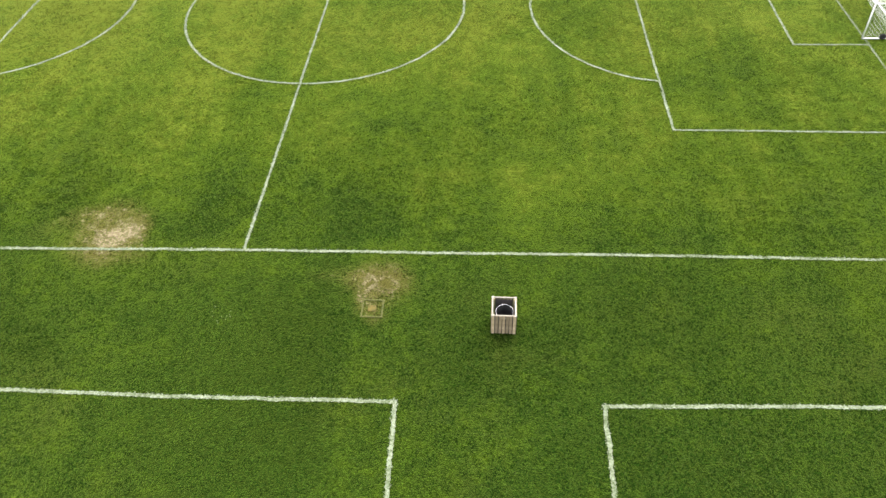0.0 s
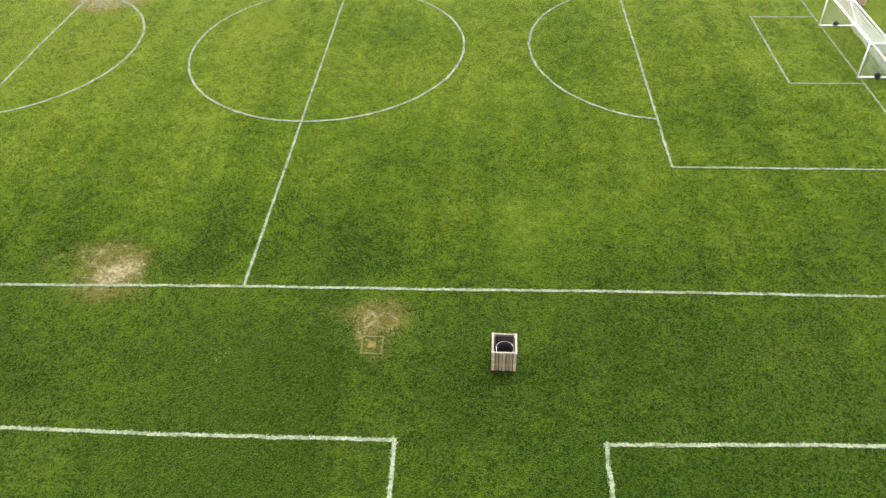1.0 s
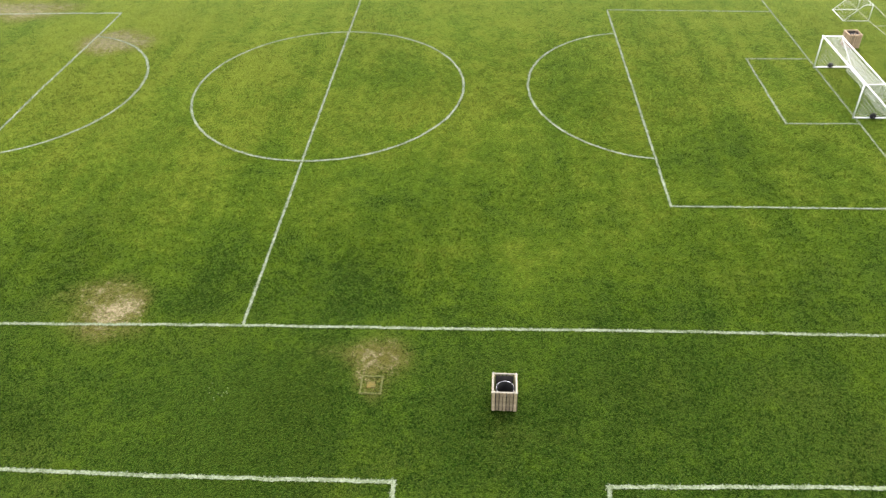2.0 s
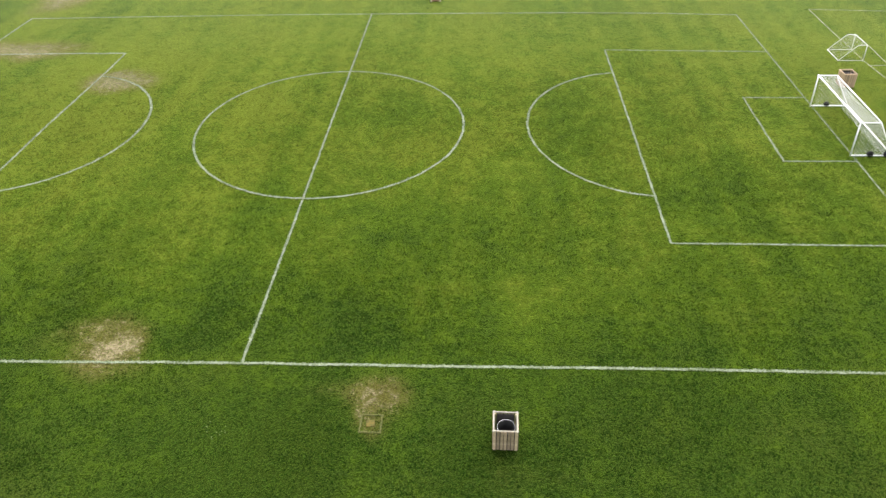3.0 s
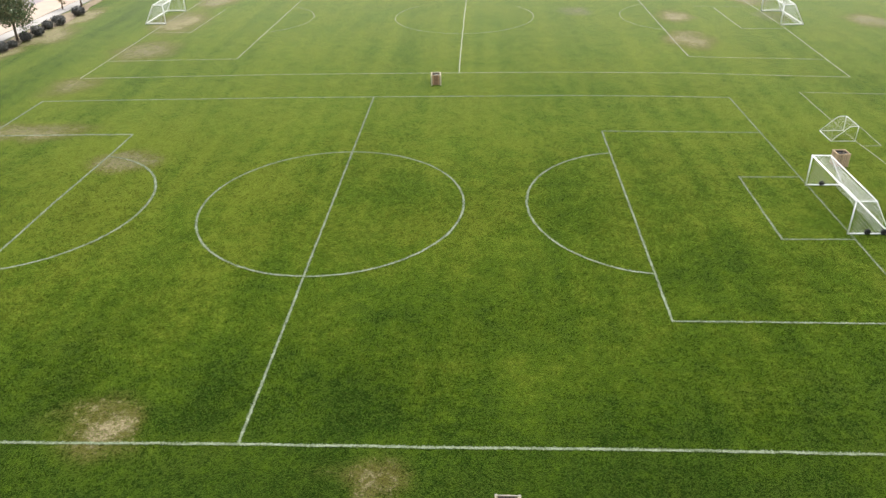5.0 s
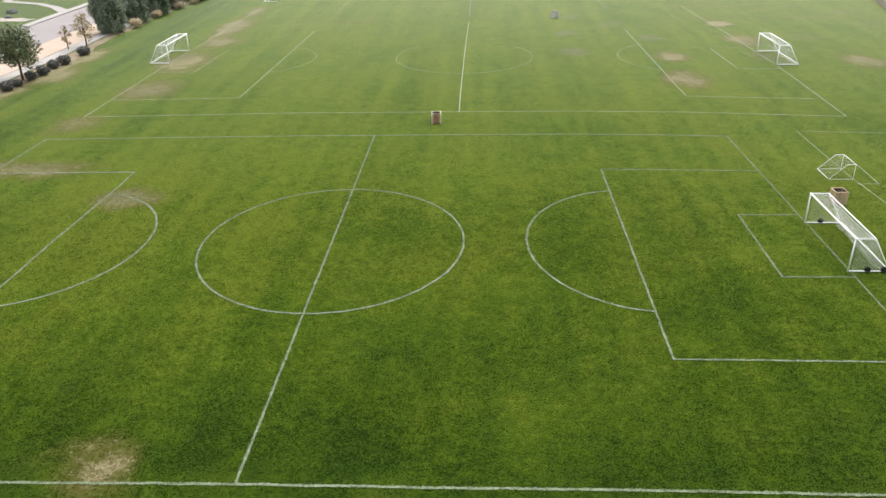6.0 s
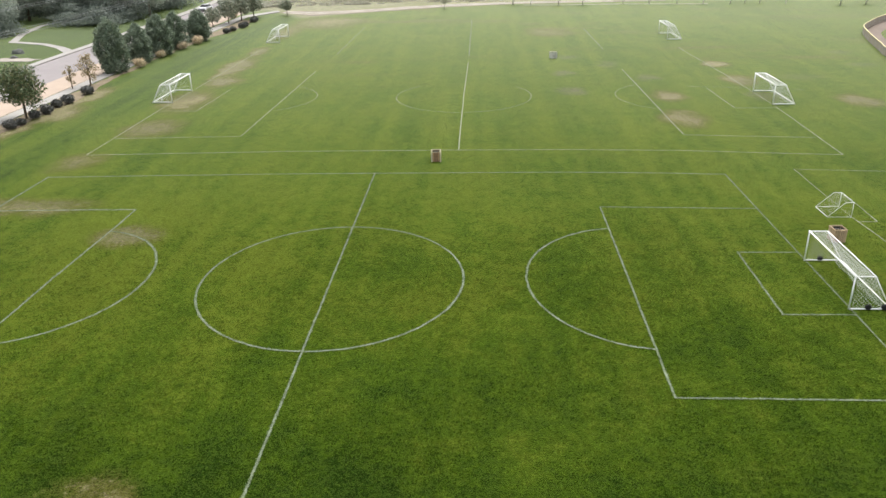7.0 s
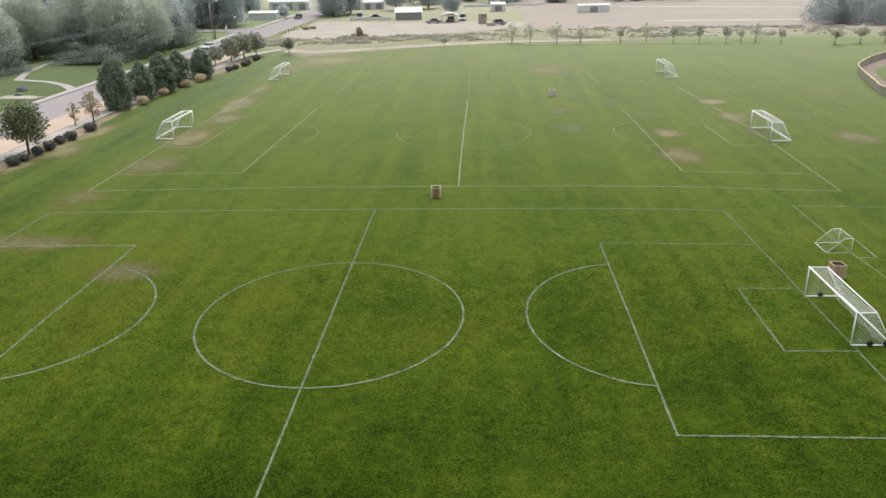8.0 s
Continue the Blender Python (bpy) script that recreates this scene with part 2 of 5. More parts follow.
# greyer and lighter than L_TREE: haze painted into the leaves
L_STREET = leaf_material("haze_paled_street_leaves", (0.22, 0.25, 0.19), (0.28, 0.31, 0.23), (0.37, 0.36, 0.26))
L_ORANGE = leaf_material("yellowing_leaves", (0.22, 0.21, 0.12), (0.34, 0.28, 0.165), (0.46, 0.35, 0.2), through_light=0.35)
# needle colours lifted to carry the haze over the row
L_CONIFER = leaf_material("haze_lifted_conifer_needles", (0.135, 0.185, 0.125), (0.185, 0.24, 0.165), (0.25, 0.29, 0.2), 0.35, 0.3)
L_SHRUB = leaf_material("dark_shrub_leaves", (0.066, 0.07, 0.066), (0.1, 0.104, 0.092), (0.145, 0.137, 0.122), 0.4, 0.15)
L_GOLD = leaf_material("golden_shrub_leaves", (0.54, 0.44, 0.29), (0.68, 0.57, 0.4), (0.74, 0.64, 0.47), through_light=0.35)
# L_FAR, L_FAR_BLUE and L_FAR_DARK are paled to imitate distance haze
L_FAR = leaf_material("haze_paled_cottonwood_leaves", (0.4, 0.455, 0.39), (0.48, 0.525, 0.45), (0.57, 0.595, 0.51), 0.2, 0.62)
L_FAR_BLUE = leaf_material("haze_tinted_blue_green_leaves", (0.38, 0.412, 0.43), (0.43, 0.46, 0.475), (0.48, 0.505, 0.515), 0.06, 0.7)
# darker than the crowns: shade under the trees put into the leaf colour
L_THICKET = leaf_material("shade_toned_thicket_leaves", (0.19, 0.23, 0.2), (0.25, 0.29, 0.245), (0.32, 0.35, 0.29), 0.3, 0.45)
L_FAR_DARK = leaf_material("haze_paled_far_leaves", (0.47, 0.52, 0.535), (0.54, 0.585, 0.595), (0.61, 0.645, 0.65), 0.14, 0.68)
# young trees: leaf colour raised to fade them as haze would
L_SMALL = leaf_material("haze_paled_young_leaves", (0.47, 0.47, 0.39), (0.55, 0.545, 0.45), (0.62, 0.6, 0.51), 0.2, 0.62)
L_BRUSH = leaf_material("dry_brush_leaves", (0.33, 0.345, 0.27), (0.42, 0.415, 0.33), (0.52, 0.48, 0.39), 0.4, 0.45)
L_DRY = leaf_material("red_brown_dry_leaves", (0.27, 0.21, 0.17), (0.35, 0.28, 0.22), (0.45, 0.37, 0.3), 0.3, 0.4)


# ---- mesh helpers ----
class Shape:
    """Collects vertices and faces, then becomes one mesh."""

    def __init__(self):
        self.v, self.f = [], []

    def add(self, verts, faces):
        k = len(self.v)
        self.v.extend([tuple(p) for p in verts])
        self.f.extend([tuple(i + k for i in f) for f in faces])
        return self

    def box(self, c, s, rz=0.0, bev=0.0):
        """A box with chamfered upright edges and top: centre, size."""
        x, y, z = s[0] / 2, s[1] / 2, s[2] / 2
        b = bev
        ca, sa = math.cos(rz), math.sin(rz)
        if b <= 0:
            ring = [(-x, -y), (x, -y), (x, y), (-x, y)]
            rows = [(-z, 0.0), (z, 0.0)]
        else:
            ring = [(-x + b, -y), (x - b, -y), (x, -y + b), (x, y - b), (x - b, y), (-x + b, y), (-x, y - b), (-x, -y + b)]
            rows = [(-z, 0.0), (z - b, 0.0), (z, b)]
        n = len(ring)
        verts, faces = [], []
        for h, inset in rows:
            for px, py in ring:
                qx = px - math.copysign(min(inset, abs(px)), px)
                qy = py - math.copysign(min(inset, abs(py)), py)
                verts.append((c[0] + qx * ca - qy * sa, c[1] + qx * sa + qy * ca, c[2] + h))
        for r in range(len(rows) - 1):
            for i in range(n):
                j = (i + 1) % n
                faces.append((r * n + i, r * n + j, (r + 1) * n + j, (r + 1) * n + i))
        faces.append(tuple(reversed(range(n))))
        faces.append(tuple(range((len(rows) - 1) * n, len(rows) * n)))
        return self.add(verts, faces)

    def tube(self, pts, r, n=8, r2=None, cap=True):
        """A round bar along points; r2: radius at its end."""
        pts = [Vector(p) for p in pts]
        m = len(pts)
        verts, faces = [], []
        side = None
        for i, p in enumerate(pts):
            d = (pts[min(i + 1, m - 1)] - pts[max(i - 1, 0)]).normalized()
            if side is None:
                side = d.orthogonal().normalized()
            side = (side - d * side.dot(d)).normalized()
            up = d.cross(side)
            rr = r if r2 is None else r + (r2 - r) * i / (m - 1)
            for k in range(n):
                a = 2 * math.pi * k / n
                verts.append(p + side * (rr * math.cos(a)) + up * (rr * math.sin(a)))
        for i in range(m - 1):
            for k in range(n):
                j = (k + 1) % n
                faces.append((i * n + k, i * n + j, (i + 1) * n + j, (i + 1) * n + k))
        if cap:
            faces.append(tuple(reversed(range(n))))
            faces.append(tuple(range((m - 1) * n, m * n)))
        return self.add(verts, faces)

    def lathe(self, prof, n=16, axis="z", c=(0, 0, 0)):
        """A profile of (radius, height) turned round an axis."""
        verts, faces = [], []
        for r, h in prof:
            for k in range(n):
                a = 2 * math.pi * k / n
                x, y = r * math.cos(a), r * math.sin(a)
                p = (x, y, h) if axis == "z" else ((x, h, y) if axis == "y" else (h, x, y))
                verts.append((p[0] + c[0], p[1] + c[1], p[2] + c[2]))
        for i in range(len(prof) - 1):
            for k in range(n):
                j = (k + 1) % n
                faces.append((i * n + k, i * n + j, (i + 1) * n + j, (i + 1) * n + k))
        return self.add(verts, faces)

    def slab(self, outline, z0, z1):
        """A plate from a flat outline (counter-clockwise) between two heights."""
        n = len(outline)
        verts = [(x, y, z0) for x, y in outline] + [(x, y, z1) for x, y in outline]
        faces = [tuple(reversed(range(n))), tuple(range(n, 2 * n))]
        faces += [(i, (i + 1) % n, n + (i + 1) % n, n + i) for i in range(n)]
        return self.add(verts, faces)

    def mesh(self, name, material, smooth=False):
        me = bpy.data.meshes.new(name)
        me.from_pydata(self.v, [], self.f)
        me.materials.append(material)
        if smooth:
            me.polygons.foreach_set("use_smooth", [True] * len(me.polygons))
        me.update()
        return me


def part(name, shape, material, parent, label="", smooth=False):
    me = shape if isinstance(shape, bpy.types.Mesh) else shape.mesh(name, material, smooth)
    ob = new(name, me)
    ob.parent = parent
    if label:
        tagged(ob, label)
    return ob


def thing(name, m, label, category, group="", kind=""):
    ob = new(name)
    ob.matrix_world = m
    return tagged(ob, label, category, group, kind)


def setting(name, shape, material, label, smooth=False):
    ob = new(name, shape.mesh(name, material, smooth))
    return tagged(ob, label, name.split("_")[0], "", "structure")


def cloud_mesh(name, centres, normals, sizes, material, rng, sides=4):
    """Many small leaves as one mesh: a quad or triangle about each centre, turned near its normal."""
    k = len(centres)
    nrm = normals + rng.normal(0, 0.55, (k, 3))
    nrm /= np.linalg.norm(nrm, axis=1)[:, None] + 1e-9
    a = np.cross(nrm, rng.normal(0, 1, (k, 3)))
    a /= np.linalg.norm(a, axis=1)[:, None] + 1e-9
    b = np.cross(nrm, a)
    s = sizes[:, None]
    if sides == 4:
        v = np.stack([centres - a * s, centres - b * s * 0.6, centres + a * s, centres + b * s * 0.6], 1)
    else:
        v = np.stack([centres - a * s, centres + a * s * 0.6 - b * s * 0.6, centres + a * s * 0.6 + b * s * 0.6], 1)
    return quick_mesh(name, v.reshape(-1, 3), sides, material)


def quick_mesh(name, verts, sides, material, attrs=()):
    """A mesh of separate faces with the same number of corners."""
    k = len(verts) // sides
    me = bpy.data.meshes.new(name)
    me.vertices.add(k * sides)
    me.vertices.foreach_set("co", np.ascontiguousarray(verts, np.float32).ravel())
    me.loops.add(k * sides)
    me.loops.foreach_set("vertex_index", np.arange(k * sides, dtype=np.int32))
    me.polygons.add(k)
    me.polygons.foreach_set("loop_start", np.arange(0, k * sides, sides, dtype=np.int32))
    me.update(calc_edges=True)
    for key, values in attrs:
        at = me.attributes.new(key, "FLOAT", "POINT")
        at.data.foreach_set("value", np.ascontiguousarray(values, np.float32))
    me.materials.append(material)
    return me


def value_noise(x, y, scale, seed):
    """Smooth noise of 0 to 1 on the plan."""
    u, v = x / scale + seed * 17.3, y / scale + seed * 5.7
    i, j = np.floor(u), np.floor(v)
    fu, fv = u - i, v - j
    fu, fv = fu * fu * (3 - 2 * fu), fv * fv * (3 - 2 * fv)

    def h(a, b):
        w = np.sin(a * 127.1 + b * 311.7 + seed * 74.7) * 43758.5453
        return w - np.floor(w)
    return (h(i, j) * (1 - fu) + h(i + 1, j) * fu) * (1 - fv) + (h(i, j + 1) * (1 - fu) + h(i + 1, j + 1) * fu) * fv


def spline(pts, step):
    """Points along a smooth line through the given ones."""
    p = [Vector(q) for q in pts]
    p = [2 * p[0] - p[1]] + p + [2 * p[-1] - p[-2]]
    out = []
    for i in range(1, len(p) - 2):
        k = max(2, int((p[i + 1] - p[i]).length / step))
        for j in range(k):
            t = j / k
            out.append(0.5 * (2 * p[i] + (p[i + 1] - p[i - 1]) * t + (2 * p[i - 1] - 5 * p[i] + 4 * p[i + 1] - p[i + 2]) * t * t
                              + (3 * p[i] - p[i - 1] - 3 * p[i + 1] + p[i + 2]) * t ** 3))
    return out + [p[-2]]


# ---- wear, tone and painted shade of the turf: x, y, half width, half depth, amount ----
WEAR_NEAR = [
    (-6.9, -19.2, 1.7, 1.4, 0.27), (-5.6, -20.1, 1.4, 1.5, 0.2), (-6.0, -18.4, 1.5, 0.9, 0.17), (-4.75, -19.25, 0.55, 0.95, 0.72), (-5.2, -20.15, 0.65, 0.6, 0.66), (-5.1, -21.4, 0.8, 0.5, 0.18),
    (5.9, -22.2, 0.9, 1.15, 0.52), (5.3, -22.9, 0.7, 0.7, 0.16), (4.2, -21.9, 1.3, 0.8, 0.17), (5.4, -23.6, 0.45, 0.5, 0.2), (-16.2, 6.7, 2.3, 1.8, 0.85), (-26.5, 12.6, 5.3, 1.9, 0.85), (-28.3, 24.3, 1.9, 2.7, 0.72),
]
WEAR_FAR = [
    (-26.0, 36.2, 3.1, 3.4, 0.5), (-26.7, 48.5, 2.8, 4.9, 0.65), (-26.0, 59.9, 2.3, 3.3, 0.65), (-27.3, 70.5, 2.1, 6.1, 0.65), (-28.1, 69.5, 0.7, 7.0, 0.6), (-27.4, 84.0, 1.7, 4.6, 0.5),
    (30.7, 38.6, 2.2, 3.3, 0.62), (31.2, 49.1, 1.8, 2.7, 0.9), (41.9, 57.9, 1.7, 2.9, 0.65), 
    (41.9, 68.9, 1.4, 2.1, 0.9), (51.9, 46.3, 2.0, 2.8, 0.6),
]
WEAR_EDGE = [
    (-39.1, 42.5, 2.0, 3.5, 0.62), (-40.2, 52.7, 1.4, 3.9, 0.7),
    (-41.1, 36.3, 1.2, 4.6, 0.7), (-41.2, 45.4, 1.0, 7.1, 0.6), (-22.7, 118.4, 6.4, 8.2, 0.5), (21.2, 100.4, 4.2, 5.1, 0.3), (-28.0, 104.7, 2.1, 8.2, 0.4),
]
MUD = [
    (20.3, 63.9, 1.2, 2.1, 0.8), (19.7, 52.6, 1.9, 1.9, 0.72), (20.9, 52.4, 0.7, 1.5, 0.4), (21.9, 75.2, 1.9, 1.9, 0.6), (26.9, 69.4, 1.4, 3.0, 0.5), (30.9, 60.3, 1.4, 2.2, 0.68), (41.7, 48.6, 1.5, 2.6, 0.75),
    (42.6, 57.0, 1.6, 2.4, 0.45), (61.0, 67.0, 2.6, 1.6, 0.4), (62.3, 77.0, 2.6, 2.0, 0.35), (50.0, 59.5, 3.5, 2.4, 0.32), (31.2, 39.2, 1.6, 2.0, 0.35), (31.4, 49.9, 1.2, 1.8, 0.3),
    (52.4, 46.0, 1.8, 1.9, 0.45), (-27.6, 51.5, 1.2, 3.0, 0.45), (-26.0, 36.4, 2.8, 3.0, 0.4), (-26.4, 60.0, 2.0, 3.0, 0.4), (-27.4, 70.5, 1.8, 5.5, 0.4), (-16.0, 7.0, 2.3, 1.5, 0.5), (-25.5, 13.4, 3.5, 1.0, 0.5), (-28.6, 23.8, 1.5, 2.2, 0.35),
]
TONES_AND_SHADOW = [
    # (10.1, -25.4) is the near bin's shadow, painted as dark turf
    (5.7, -11.9, 2.5, 2.7, -0.6), (2.9, -24.0, 1.9, 1.6, -0.9), (-6.6, -25.8, 2.1, 1.4, -0.8), (4.6, -17.7, 1.6, 2.2, -0.8), (10.1, -25.4, 1.7, 1.3, -0.9),
    (-1.8, -18.4, 1.4, 1.8, -0.6), (5.0, 2.3, 1.8, 3.4, -0.6), (22.3, -8.2, 2.8, 2.9, -0.28), (-3.1, -12.8, 1.8, 2.2, 0.45), (21.0, -15.8, 2.5, 2.2, 0.52),
    (-2.7, -5.4, 2.3, 2.4, 0.26), (5.4, -3.2, 1.5, 2.0, 0.45), (9.4, -29.0, 1.1, 1.1, 0.59), (11.1, -17.1, 1.9, 2.2, 0.45), (9.3, -3.7, 2.1, 3.1, 0.45),
    (-4.2, 2.7, 2.5, 3.1, 0.39), (25.3, -1.7, 1.9, 1.8, 0.39), (-12.6, -0.7, 1.7, 2.0, 0.33), (-15.0, 3.0, 12.0, 16.0, 0.5), (15.5, -23.2, 3.2, 2.5, -0.5), (3.2, -27.0, 3.6, 2.8, -0.75), (17.5, -29.5, 4.0, 2.0, -0.2), (-10.0, -8.0, 9.0, 9.0, 0.35),
]
# tree shade on the lawn across the road, painted into the turf
LAWN_SHADE = [(-66.0, 72.0, 11.0, 26.0, -0.75), (-66.0, 118.0, 10.0, 24.0, -0.7)]


def blobs(x, y, rows):
    out = np.zeros_like(x)
    for cx, cy, rx, ry, a in rows:
        d = ((x - cx) / rx) ** 2 + ((y - cy) / ry) ** 2
        out += a * np.exp(-np.minimum(d, 40.0) ** 1.3)
    return out


def turf_values(x, y):
    wob = 1.3
    jx = x + wob * (value_noise(x, y, 1.7, 1) - 0.5)
    jy = y + wob * (value_noise(x, y, 1.7, 2) - 0.5)
    wear = np.clip(blobs(jx, jy, WEAR_NEAR) + 1.6 * blobs(jx, jy, WEAR_FAR + WEAR_EDGE), 0, 1)
    tone_shade = 0.75 * np.clip(blobs(x, y, TONES_AND_SHADOW), -1, 1)
    streak = 0.6 * value_noise(x, y * 0.05, 0.75, 11) + 0.4 * value_noise(x, y * 0.04, 2.1, 12) - 0.5
    bank = np.clip((-29 - x) / 4, 0, 1)
    # a brightness ramp is painted in along y: darker near, lighter far
    tone_shade = tone_shade + 0.55 * np.clip((y + 12) / 22, 0, 1) - 0.8 * np.clip((-13 - y) / 11, 0, 1) + (1.05 + 0.9 * bank) * streak - 0.5 * bank + blobs(x, y, LAWN_SHADE)
    # a little dry thatch shows in places
    wear = np.clip(wear + 0.2 * np.clip(value_noise(x, y, 3.6, 21) * value_noise(x, y, 1.2, 22) - 0.24, 0, 0.5) * np.clip((20 - y) / 25, 0, 1), 0, 1)
    # tired, brownish bands run across the far pitches
    band = value_noise(x * 0.3, y, 4.5, 31) * 0.6 + value_noise(x * 0.35, y, 1.9, 32) * 0.4
    wear = np.clip(wear + 0.75 * np.clip(band - 0.5, 0, 0.4) * np.clip((y - 45) / 30, 0, 1) * np.clip((x + 25) / 12, 0, 1), 0, 1)
    edge = np.interp(x, [-40, -30, -9, 16, 60, 140], [137, 124, 138, 147, 148, 146]) + 3 * (value_noise(x, y, 14.0, 3) - 0.5)
    dry = np.clip((y - edge) / 5, 0, 1) * np.clip((x + 47) / 3, 0, 1)
    dry = np.maximum(dry, 0.75 * np.clip((y - 250) / 60, 0, 1))
    mud = np.clip(blobs(jx, jy, MUD), 0, 1)
    return wear, tone_shade, dry, mud


def axis_steps(lo, hi, step, far_lo, far_hi):
    """Even steps between lo and hi, then growing ones out to the far ends."""
    mid = list(np.arange(lo, hi + step, step))
    up, down = [mid[-1]], [mid[0]]
    d = step
    while up[-1] < far_hi:
        d *= 1.35
        up.append(up[-1] + d)
    d = step
    while down[-1] > far_lo:
        d *= 1.35
        down.append(down[-1] - d)
    return np.array(down[:0:-1] + mid + up[1:])


# ---- ground ----
def build_ground():
    gx = axis_steps(-45, 60, 0.5, -3000, 3000)
    gy = axis_steps(-36, 130, 0.5, -2500, 4000)
    nx, ny = len(gx), len(gy)
    X, Y = np.meshgrid(gx, gy)
    inner = (np.abs(X) < 120) & (Y < 200) & (Y > -60)
    Z = np.where(inner, 0.03 * (value_noise(X, Y, 5.0, 6) - 0.5), 0.0)
    idx = np.arange(nx * ny).reshape(ny, nx)
    faces = np.stack([idx[:-1, :-1], idx[:-1, 1:], idx[1:, 1:], idx[1:, :-1]], -1).reshape(-1, 4)
    me = bpy.data.meshes.new("ground")
    me.vertices.add(nx * ny)
    me.vertices.foreach_set("co", np.stack([X, Y, Z], -1).astype(np.float32).ravel())
    me.loops.add(faces.size)
    me.loops.foreach_set("vertex_index", faces.astype(np.int32).ravel())
    me.polygons.add(len(faces))
    me.polygons.foreach_set("loop_start", np.arange(0, faces.size, 4, dtype=np.int32))
    me.update(calc_edges=True)
    me.polygons.foreach_set("use_smooth", [True] * len(faces))
    for key, vals in zip(("wear", "tone_shade", "dry", "mud"), turf_values(X.ravel(), Y.ravel())):
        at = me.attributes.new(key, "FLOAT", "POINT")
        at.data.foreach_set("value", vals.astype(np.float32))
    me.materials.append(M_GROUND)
    tagged(new("ground", me), "mown green playing-field turf with worn straw patches", "ground", "", "structure")


build_ground()


# ---- field markings ----
LINE_BITS = []   # pieces of line on the plan, to keep grass blades off the paint


def line_shape(pts, width, step, rng, z=0.024, gap=0.0, blades=0):
    """A sprayed line along points, with uneven edges; gap: share of it that has worn away."""
    p = []
    for a, b in zip(pts[:-1], pts[1:]):
        k = max(1, int(math.dist(a, b) / step))
        p += [(a[0] + (b[0] - a[0]) * i / k, a[1] + (b[1] - a[1]) * i / k) for i in range(k)]
    p.append(pts[-1])
    s = Shape()
    left, right = [], []
    wob = rng.normal(0, 1, len(p) + 8)
    wob = np.convolve(wob, np.ones(9) / 9, "same")
    for i, (x, y) in enumerate(p):
        a, b = p[max(i - 1, 0)], p[min(i + 1, len(p) - 1)]
        dx, dy = b[0] - a[0], b[1] - a[1]
        k = math.hypot(dx, dy) or 1
        nx, ny = -dy / k, dx / k
        off = 0.035 * wob[i]
        wl_ = width / 2 * (1 + rng.uniform(-0.28, 0.2))
        wr_ = width / 2 * (1 + rng.uniform(-0.28, 0.2))
        left.append((x + nx * (off + wl_), y + ny * (off + wl_), z))
        right.append((x + nx * (off - wr_), y + ny * (off - wr_), z))
    n = len(p)
    faces = [(n + i, n + i + 1, i + 1, i) for i in range(n - 1) if rng.random() >= gap]
    s.add(left + right, faces)
    LINE_BITS.append((np.array(p), width))
    if blades:
        # painted grass tips that break up the edges
        q = np.array(p)
        q = q[(q[:, 0] > -32) & (q[:, 0] < 38)]
        k = int(len(q) * step * blades)
        c = q[rng.integers(0, max(len(q), 1), k)] + rng.uniform(-0.55, 0.55, (k, 2)) * width + rng.uniform(-step, step, (k, 2)) * 0.3
        a, reach, w, h = rng.uniform(0, 2 * math.pi, k), rng.uniform(0.03, 0.075, k), rng.uniform(0.012, 0.028, k), rng.uniform(0.012, 0.04, k)
        for (x, y), t, d, e, up in zip(c, a, reach, w, h):
            dx, dy = math.cos(t), math.sin(t)
            s.add([(x - dy * e, y + dx * e, z - 0.006), (x + dy * e, y - dx * e, z - 0.006), (x + dx * d, y + dy * d, z + up)], [(0, 1, 2)])
    return s


def arc(cx, cy, r, a0, a1, n=60, ry=None):
    """A paced-out arc, not quite round where ry is given."""
    return [(cx + r * math.cos(radians(a0 + (a1 - a0) * i / n)), cy + (ry or r) * math.sin(radians(a0 + (a1 - a0) * i / n))) for i in range(n + 1)]


def marking(name, label, rows, width, step, material, seed, gap=0.0, blades=0):
    rng = np.random.default_rng(seed)
    root = thing(name, pose(0, 0, 0), label, "field marking", "", "structure")
    for i, (piece, pts, *own) in enumerate(rows):
        part(piece, line_shape(pts, own[0] if own else width, step, rng, 0.024 + 0.003 * (i % 4), gap, blades), material, root)
    return root


